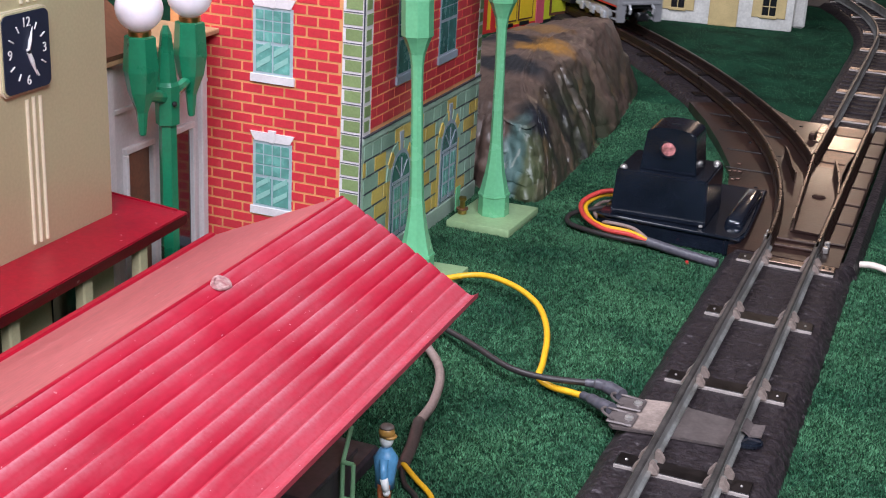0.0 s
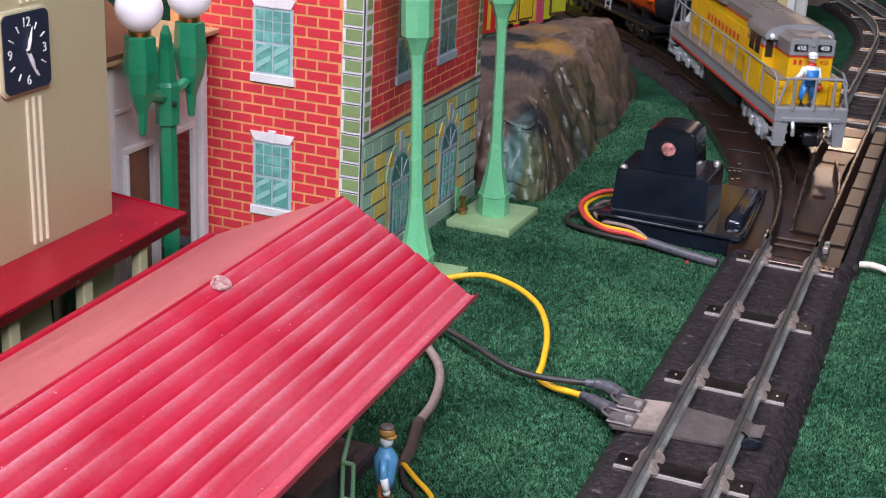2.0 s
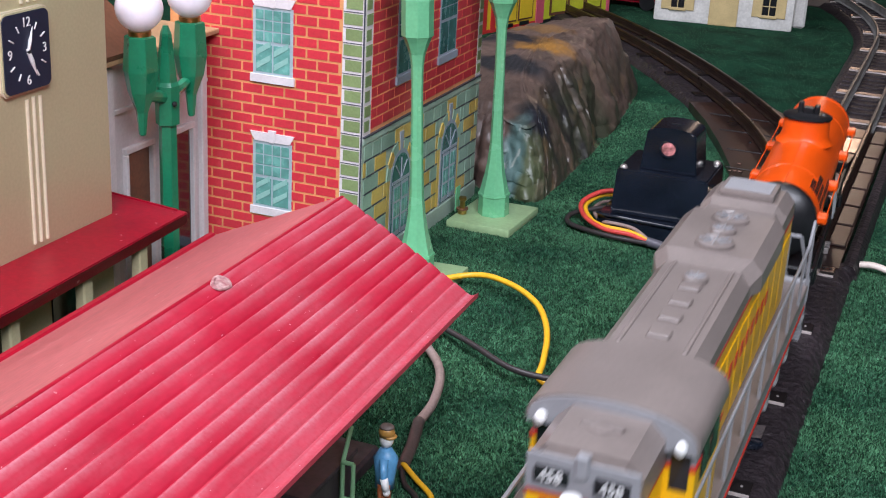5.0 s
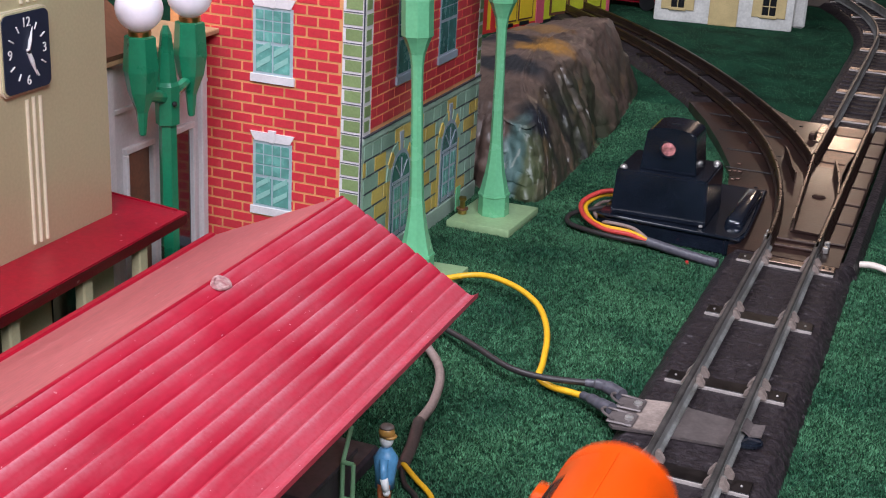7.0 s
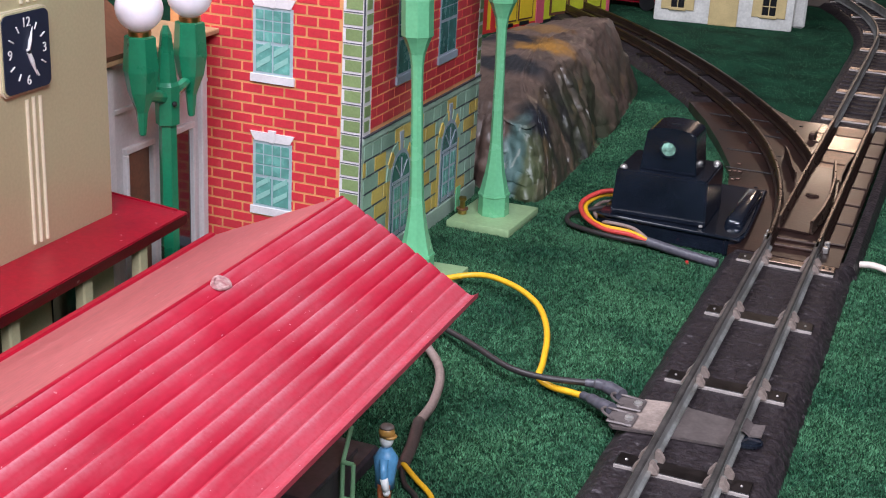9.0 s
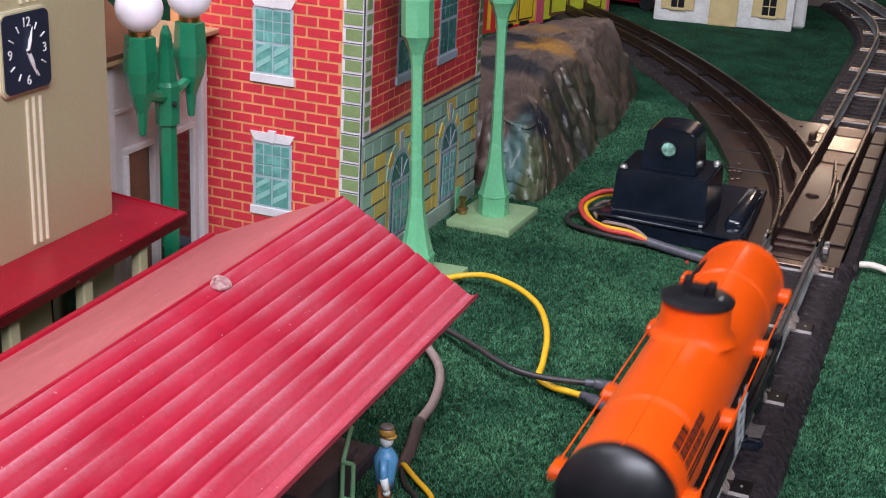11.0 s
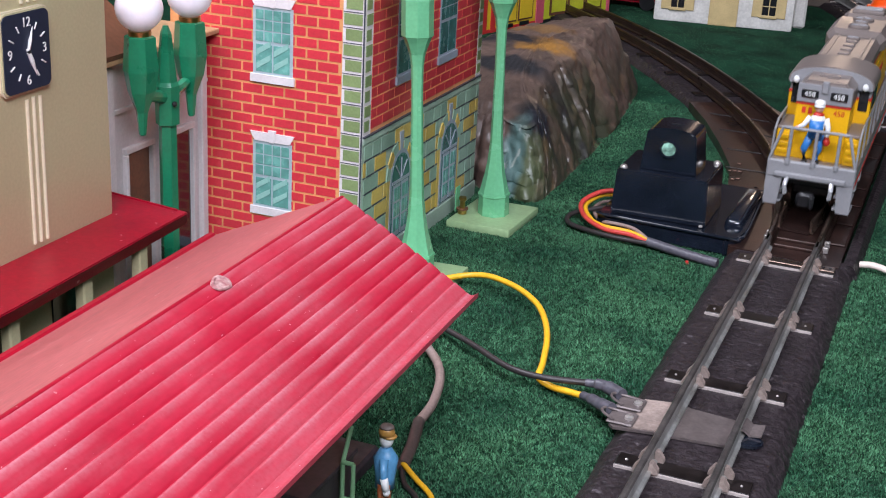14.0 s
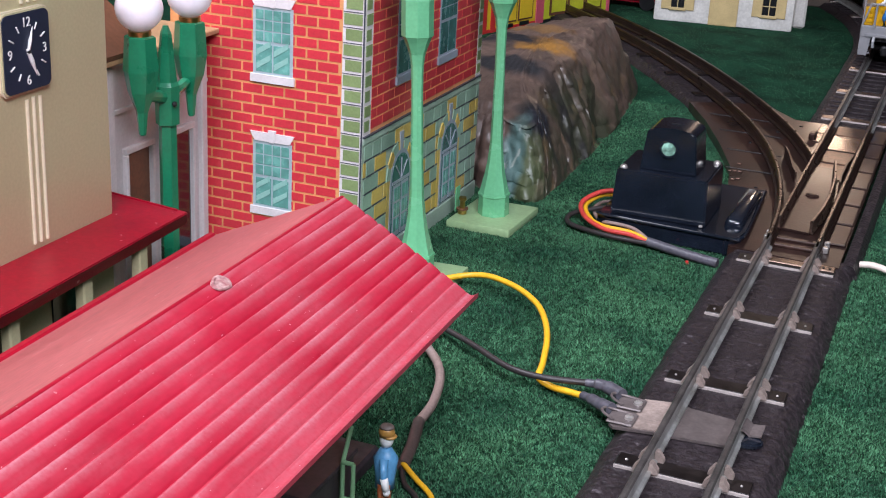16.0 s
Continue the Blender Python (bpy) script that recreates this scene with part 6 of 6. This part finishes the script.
    q0 = w0 = None
    part("corner_board", box(-0.1772, XR, YF - 0.00012, YF, 0, 0.15), PRINTWHITE, front, "white printed corner strip")
    part("corner_board", box(XR, XR + 0.00012, YF, 0.5180, 0.0615, 0.15), PRINTWHITE, side, "white printed corner strip")
    part("corner_line", box(-0.1678, XR, YF - 0.0005, YF - 0.0001, 0, 0.15), PRINTLINE, front, "dark printed corner line")
    part("corner_board", box(XR, XR + 0.00012, 0.6420, YB, 0.0615, 0.15), PRINTWHITE, side)
    for k in range(23):
        z = 0.0015 + k * 0.0064
        a = -0.1767 if k % 2 else -0.1758
        part("corner_stone", box(a, -0.1684, YF - 0.00035, YF - 0.0001, z + 0.0008, z + 0.0054), QUOIN, front)
        part("corner_joint", box(-0.1770, -0.1683, YF - 0.00035, YF - 0.0001, z + 0.0059, z + 0.0062), PRINTLINE, front)
        if z > 0.062:
            part("corner_stone", box(XR + 0.0001, XR + 0.00035, YF + 0.0010, 0.5172 if k % 2 else 0.5160, z + 0.0008, z + 0.0054), QUOIN, side)
            part("corner_stone", box(XR + 0.0001, XR + 0.00035, 0.6428, YB - 0.0008, z + 0.0008, z + 0.0054), QUOIN, side)
    # stone storey of the side
    part("stone_storey", box(XR, XR + 0.00014, YF, YB, 0.0, 0.0618), STONEBLUE, side, "pale teal printed stone storey")
    part("cornice", box(XR, XR + 0.0009, YF, YB, 0.0612, 0.0640, 0.0002), STONEBLUE, side, "pale printed cornice")
    part("cornice_line", box(XR, XR + 0.0012, YF, YB, 0.0640, 0.0646), PRINTLINE, side)
    part("plinth", box(XR, XR + 0.0012, YF, YB, 0.0, 0.0085, 0.0003), STONEBLUE, side, "pale printed plinth")
    arches = (0.5505, 0.6090)
    rr = random.Random(4)
    for j in range(7):
        z = 0.0090 + j * 0.0074
        u = YF + 0.002 - (0.006 if j % 2 else 0)
        while u < YB:
            w = rr.choice((0.0085, 0.0120, 0.0150))
            a, b = max(u, YF + 0.0012), min(u + w - 0.0010, YB - 0.0012)
            for c in arches:
                if a < c + 0.0138 and b > c - 0.0138 and z < 0.0470:
                    if a < c - 0.0138:
                        b = c - 0.0140
                    elif b > c + 0.0138:
                        a = c + 0.0140
                    else:
                        b = a
            if b - a > 0.0018:
                st = part("stone", box(XR + 0.0001, XR + 0.0004, a, b, z + 0.0005, z + 0.0066), STONEYEL if rr.random() < 0.42 else STONEGRN, side)
                part("joint_line", box(XR + 0.0001, XR + 0.00045, a, b, z - 0.0003, z + 0.0002), PRINTLINE, side)
            u += w
    for c in arches:
        def arch_poly(w, z0, zs):
            return [(c - w, z0), (c + w, z0)] + [(c + w * math.cos(a), zs + w * 1.15 * math.sin(a)) for a in [math.pi * k / 14 for k in range(15)]]
        ow = part("arched_window", prism(bmesh.new(), arch_poly(0.0136, 0.0088, 0.0375), XR, XR + 0.00045, "x"), STONEYEL, side, "printed arched doorway with stone surround")
        for k in range(7):
            a = math.pi * (k + 0.5) / 7
            v0, v1 = a - math.pi / 17, a + math.pi / 17
            poly = [(c + r_ * math.cos(t), 0.0375 + r_ * 1.15 * math.sin(t)) for r_, t in ((0.0108, v0), (0.0150, v0), (0.0150, v1), (0.0108, v1))]
            part("arch_stone", prism(bmesh.new(), poly, XR, XR + 0.0007, "x"), STONEYEL if k % 2 else STONEGRN, ow)
        part("reveal", prism(bmesh.new(), arch_poly(0.0108, 0.0088, 0.0375), XR, XR + 0.0008, "x"), PRINTGREY, ow, "grey printed reveal")
        part("door_glass", prism(bmesh.new(), arch_poly(0.0094, 0.0095, 0.0372), XR, XR + 0.0010, "x"), PANEDK, ow, "dark teal printed glass")
        part("transom", box(XR + 0.0009, XR + 0.0013, c - 0.0094, c + 0.0094, 0.0350, 0.0364), PRINTGREY, ow)
        for k in (-1, 0, 1):
            part("fan_bar", rod(bmesh.new(), (XR + 0.0011, c, 0.0364), (XR + 0.0011, c + 0.0090 * math.sin(k * 0.75), 0.0364 + 0.0098 * math.cos(k * 0.75)), 0.0003, seg=6), PRINTGREY, ow)
        for sx in (-1, 1):
            part("door_leaf", box(XR + 0.0009, XR + 0.0012, c + sx * 0.0044 - 0.0038, c + sx * 0.0044 + 0.0038, 0.0100, 0.0345), PRINTGREY, ow, "printed grey door leaf")
            for j in range(3):
                for i in (-1, 1):
                    uu = c + sx * 0.0044 + i * 0.0017
                    part("pane", box(XR + 0.0011, XR + 0.0014, uu - 0.0013, uu + 0.0013, 0.0125 + j * 0.0073, 0.0185 + j * 0.0073), PANE, ow)
        part("keystone", prism(bmesh.new(), [(c - 0.0018, 0.0580), (c - 0.0012, 0.0500), (c + 0.0012, 0.0500), (c + 0.0018, 0.0580)], XR, XR + 0.0010, "x"), PRINTGREY, ow)


brick_building()


# ---- painted rock ----
def rock():
    bm = bmesh.new()
    outline = [(-0.1660, 0.6600), (-0.1480, 0.6520), (-0.1340, 0.6540), (-0.1325, 0.6800), (-0.1330, 0.7200), (-0.1345, 0.7700), (-0.1375, 0.8200), (-0.1440, 0.8800), (-0.1530, 0.9350),
               (-0.1720, 0.9450), (-0.1950, 0.9250), (-0.2160, 0.8800), (-0.2260, 0.8300), (-0.2280, 0.7600), (-0.2200, 0.7100), (-0.1950, 0.6720)]
    ring = [Vector((p.x, p.y)) for p in smooth_line([(*o, 0) for o in outline + outline[:1]], 22)[:-1]]
    cen = Vector((-0.180, 0.79))
    levels = [(1.0, 0.0), (0.985, 0.006), (0.97, 0.014), (0.95, 0.022), (0.935, 0.030), (0.91, 0.038), (0.885, 0.045), (0.85, 0.0495), (0.80, 0.0515), (0.70, 0.0530), (0.55, 0.0540), (0.35, 0.0545), (0.12, 0.0545)]
    fine_levels = [(np.interp(k / 4, range(13), [a for a, _ in levels]), np.interp(k / 4, range(13), [b for _, b in levels])) for k in range(49)]
    rings = []
    for s, z in fine_levels:
        row = []
        for i, p in enumerate(ring):
            q = cen + (p - cen) * s
            n1 = noise.noise(Vector((p.x * 30, p.y * 30, z * 24)))
            n2 = noise.noise(Vector((q.x * 90, q.y * 90, z * 60)))
            n3 = noise.noise(Vector((q.x * 210, q.y * 210, z * 150)))
            crease = abs(noise.noise(Vector((p.x * 62 + 7, p.y * 62, z * 12))))
            ledge = abs(noise.noise(Vector((p.x * 40, p.y * 40 + 3, z * 95))))
            d = (p - cen).normalized()
            k = 1.0 if z > 0.0 else 0.15
            steep = 1.0 if z < 0.048 else 0.3
            q = q + d * steep * k * (0.0060 * n1 + 0.0030 * n2 + 0.0014 * n3 - 0.020 * (0.20 - min(0.20, crease)) - 0.010 * (0.16 - min(0.16, ledge)))
            # the flank towards the track leans back to the crest
            lean = max(0.0, min(1.0, (q.x + 0.185) / 0.04)) * max(0.0, min(1.0, (q.y - 0.66) / 0.06))
            q.x -= 0.018 * lean * (z / 0.05) ** 1.25
            low = 1.0 - 0.36 * max(0.0, min(1.0, (0.745 - q.y) / 0.09))
            zz = z * low + (0.0018 * n2 + 0.0018 * n1 + 0.0008 * n3) * (1 if z > 0 else 0)
            row.append(bm.verts.new((q.x, q.y, max(0, zz))))
        rings.append(row)
    n = len(ring)
    for A, B in zip(rings, rings[1:]):
        for k in range(n):
            bm.faces.new((A[k], A[(k + 1) % n], B[(k + 1) % n], B[k]))
    bm.faces.new(rings[-1])
    bm.faces.new(rings[0][::-1])
    o = part("rock_formation", bm, ROCK, None, "", True)
    tagged(o, "painted plaster rock mound with brown, ochre and grey faces", "rock")


rock()


# ---- far things ----
def tin_trolley():
    e = thing("tin_trolley", "yellow and red lithographed tin toy trolley car", "toy trolley", m=pose(-0.2905, 1.1218, 0.0, 0, 0, 73))
    part("body", box(-0.080, 0.0, 0.0, 0.040, 0.001, 0.060, 0.001), YELTOY, e, "yellow tin body")
    part("base", box(-0.080, 0.0, -0.0006, 0.0406, 0.0, 0.0030, 0.0005), REDTOY, e, "red tin base")
    for x, w, mt in ((-0.080, 0.0070, REDTOY), (-0.0675, 0.0065, REDTOY), (-0.0035, 0.0115, PINKTOY)):
        part("pillar", box(x, x + w, -0.0010, 0.0, 0.0, 0.060, 0.0003), mt, e, "printed corner stripe")
    for x in (-0.052, -0.0290):
        fr = part("window_frame", box(x, x + 0.0205, -0.0008, 0.0, 0.0060, 0.050), BROWN, e, "brown printed frame")
        part("panel", box(x + 0.0014, x + 0.0191, -0.0012, -0.0006, 0.0074, 0.048), YELTOY, fr, "yellow printed panel")
        # thin black plate standing in for the shadow under the panel
        part("step_shadow", box(x + 0.002, x + 0.0150, -0.0014, -0.0008, 0.0018, 0.0050), LOCOBLACK, fr, "black strip as shadow below the panel")
    part("roof", box(-0.082, 0.002, -0.003, 0.043, 0.060, 0.064, 0.001), REDTOY, e)


def lime_car():
    e = thing("tin_carriage", "lime green lithographed tin toy carriage with pink ends", "toy carriage", m=pose(-0.2532, 1.2081, 0.0, 0, 0, 66.6))
    part("body", box(-0.088, 0.0, 0.0, 0.040, 0.002, 0.060, 0.001), LIMETOY, e, "lime green tin body")
    part("base", box(-0.088, 0.0, 0.0005, 0.0395, 0.0, 0.0022), LOCOBLACK, e)
    part("end", box(-0.0005, 0.0045, -0.0004, 0.0404, 0.001, 0.060, 0.001), PINKTOY, e, "pink tin end")
    for k in range(3):
        x = -0.0790 + k * 0.0240
        fr = part("window_frame", box(x, x + 0.0225, -0.0008, 0.0, 0.0055, 0.0270), BROWN, e, "brown printed window frame")
        part("window", box(x + 0.0022, x + 0.0203, -0.0012, -0.0006, 0.0080, 0.0245), LIMETOY, fr, "lime printed window")
        part("opening", box(x + 0.002, x + 0.0120, -0.0012, -0.0006, 0.0024, 0.0046), LOCOBLACK, fr)
    part("roof", box(-0.090, 0.006, -0.003, 0.043, 0.060, 0.064, 0.001), LIMETOY, e)


def red_car():
    e = thing("red_toy_car", "glossy deep red toy car on the grass", "toy car", m=pose(-0.2540, 1.2640, 0.0, 0, 0, 3))
    bm = bmesh.new()
    prism(bm, [(-0.045, 0.006), (0.045, 0.006), (0.047, 0.016), (0.040, 0.022), (0.018, 0.024), (0.008, 0.034), (-0.022, 0.034), (-0.034, 0.024), (-0.046, 0.020)], -0.018, 0.018, "y")
    bmesh.ops.bevel(bm, geom=list(bm.edges), offset=0.003, segments=3, affect="EDGES")
    part("body", bm, CARRED, e, "glossy deep red body", True)
    for x in (-0.028, 0.028):
        for y in (-0.0175, 0.0175):
            w = part("wheel", rod(bmesh.new(), (x, y - 0.003, 0.007), (x, y + 0.003, 0.007), 0.007, seg=18), LOCOBLACK, e)
    part("bumper", rod(bmesh.new(), (0.048, -0.016, 0.010), (0.048, 0.016, 0.010), 0.0015), NICKEL, e, "bright bumper", True)


def white_house():
    e = thing("white_cottage", "white plaster toy cottage with tan shutters and tan door", "house", m=pose(-0.0884, 1.223, 0, 0, 0, 8))
    Y = 0.0
    X0, X1 = -0.1215, 0.0
    w = part("wall", box(X0, X1, Y, Y + 0.085, 0, 0.085, 0.002, 2), PANELWHITE, e, "rough white plaster wall", True)
    part("corner_post", box(X1 - 0.0005, X1 + 0.0110, Y + 0.022, Y + 0.083, 0, 0.080, 0.002), PANELWHITE, e)
    part("door", box(-0.0730, -0.0480, Y - 0.0012, Y + 0.001, 0, 0.045, 0.0005), SHUTTER, e, "tan plank door")
    for x in (-0.1010, -0.0215):
        part("shutter", box(x - 0.0145, x - 0.0058, Y - 0.0012, Y + 0.001, 0.0110, 0.046, 0.0004), SHUTTER, e, "tan shutter")
        part("shutter", box(x + 0.0058, x + 0.0145, Y - 0.0012, Y + 0.001, 0.0110, 0.046, 0.0004), SHUTTER, e, "tan shutter")
        wn = part("window", box(x - 0.0058, x + 0.0058, Y - 0.0006, Y + 0.001, 0.0130, 0.046), LOCOGLASS, e, "dark window")
        part("window_sill", box(x - 0.0075, x + 0.0075, Y - 0.0022, Y + 0.001, 0.0105, 0.0130, 0.0004), SHUTTER, wn)
        part("muntin", box(x - 0.0004, x + 0.0004, Y - 0.0010, Y, 0.0130, 0.046), SHUTTER, wn)
        part("muntin", box(x - 0.0058, x + 0.0058, Y - 0.0010, Y, 0.0205, 0.0212), SHUTTER, wn)
    r = bmesh.new()
    prism(r, [(Y - 0.008, 0.083), (Y + 0.0425, 0.115), (Y + 0.093, 0.083), (Y + 0.093, 0.080), (Y - 0.008, 0.080)], X0 - 0.006, X1 + 0.006, "x")
    part("roof", r, BROWN, e, "brown pitched roof")


tin_trolley()
lime_car()
red_car()
white_house()
shed = thing("dark_shed", "low dark brown toy shed behind the far curve", "shed", m=pose(-0.105, 1.395, 0))
part("wall", box(-0.045, 0.03, -0.02, 0.03, 0, 0.03, 0.001), GLOOM, shed)
part("roof", box(-0.049, 0.034, -0.024, 0.034, 0.03, 0.034, 0.001), LOCOBLACK, shed)


def paint_chip(x, y, r):
    o = part("paint_chip", lathe(bmesh.new(), [(r, 0.0), (r * 0.9, 0.0012), (r * 0.3, 0.0016)], 7, (x, y, 0.0)), REDTOY)
    tagged(o, "tiny red paint chip lying on the grass", "debris", "red paint chips")


paint_chip(-0.0438, 0.6050, 0.0009)
paint_chip(-0.0570, 0.6179, 0.0008)


# ---- what moves ----
# front of the locomotive along its way: seconds, metres
GOING = [(0.0, 1.130), (0.5, 1.037), (1.0, 0.945), (1.5, 0.858), (2.0, 0.773), (2.5, 0.694), (3.0, 0.614), (3.5, 0.542), (4.0, 0.454), (4.2, 0.417), (5.0, 0.256), (6.0, 0.048), (6.3, -0.010),
         (6.5, -0.0455), (7.0, -0.147), (7.5, -0.230), (8.0, -0.280), (8.2, -0.285)]
BACK = [(8.4, -0.285), (9.2, -0.280), (9.7, -0.235), (10.2, -0.145), (10.7, -0.045), (11.3, 0.076), (11.7, 0.158), (12.0, 0.239), (12.5, 0.338), (13.0, 0.449), (13.5, 0.549), (14.0, 0.658), (14.5, 0.755), (15.0, 0.855), (15.5, 0.960), (16.0, 1.062)]
TIMES = [0.25 * k for k in range(33)] + [8.2, 8.4] + [8.5 + 0.25 * k for k in range(31)]


def front_at(t):
    if t <= 8.2:
        return float(np.interp(t, [a for a, _ in GOING], [b for _, b in GOING])), True
    return float(np.interp(t, [a for a, _ in BACK], [b for _, b in BACK])), False


def riding(centre, half, branch):
    """Pose of a vehicle whose two trucks stand on the way."""
    ax, ay, ah = spot(centre - half, branch)
    bx_, by_, bh = spot(centre + half, branch)
    turn = math.atan2(-(bx_ - ax), by_ - ay)
    return pose((ax + bx_) / 2, (ay + by_) / 2, RAILZ, 0, 0, math.degrees(turn)), math.degrees(ah - turn), math.degrees(bh - turn)


def motions():
    rows = {k: [] for k in ("loco", "lf", "lr", "tank", "tf", "tr", "driver")}
    for t in sorted(set(TIMES)):
        u, branch = front_at(t)
        m, a, b = riding(u + 0.123, 0.077, branch)
        rows["loco"].append((t, m))
        rows["driver"].append((t, m @ pose(-0.0010, -0.1145, 0.0262, 0, 0, 0)))
        rows["lf"].append((t, pose(0, -0.077, 0, 0, 0, a)))
        rows["lr"].append((t, pose(0, 0.077, 0, 0, 0, b)))
        m, a, b = riding(u + 0.371, 0.056, branch)
        rows["tank"].append((t, m))
        rows["tf"].append((t, pose(0, -0.056, 0, 0, 0, a)))
        rows["tr"].append((t, pose(0, 0.056, 0, 0, 0, b)))
    for ob, k in ((LOCO, "loco"), (LTRUCK_F, "lf"), (LTRUCK_R, "lr"), (TANK, "tank"), (TTRUCK_F, "tf"), (TTRUCK_R, "tr"), (DRIVER, "driver")):
        walk(ob, rows[k])
    side, straight = pose(0.0, 0.780, 0, 0, 0, 3.1), pose(0.0, 0.780, 0, 0, 0, 0)
    walk(POINTS, [(0.0, side), (8.23, side), (8.37, straight), (16.0, straight)])
    spin = [(0.0, 0), (8.2, 0), (8.26, 60), (8.32, 120), (8.38, 180), (16.0, 180)]
    walk(LENSES, [(t, pose(-0.0652, 0.6394, 0.0432, 0, 0, a)) for t, a in spin])


motions()
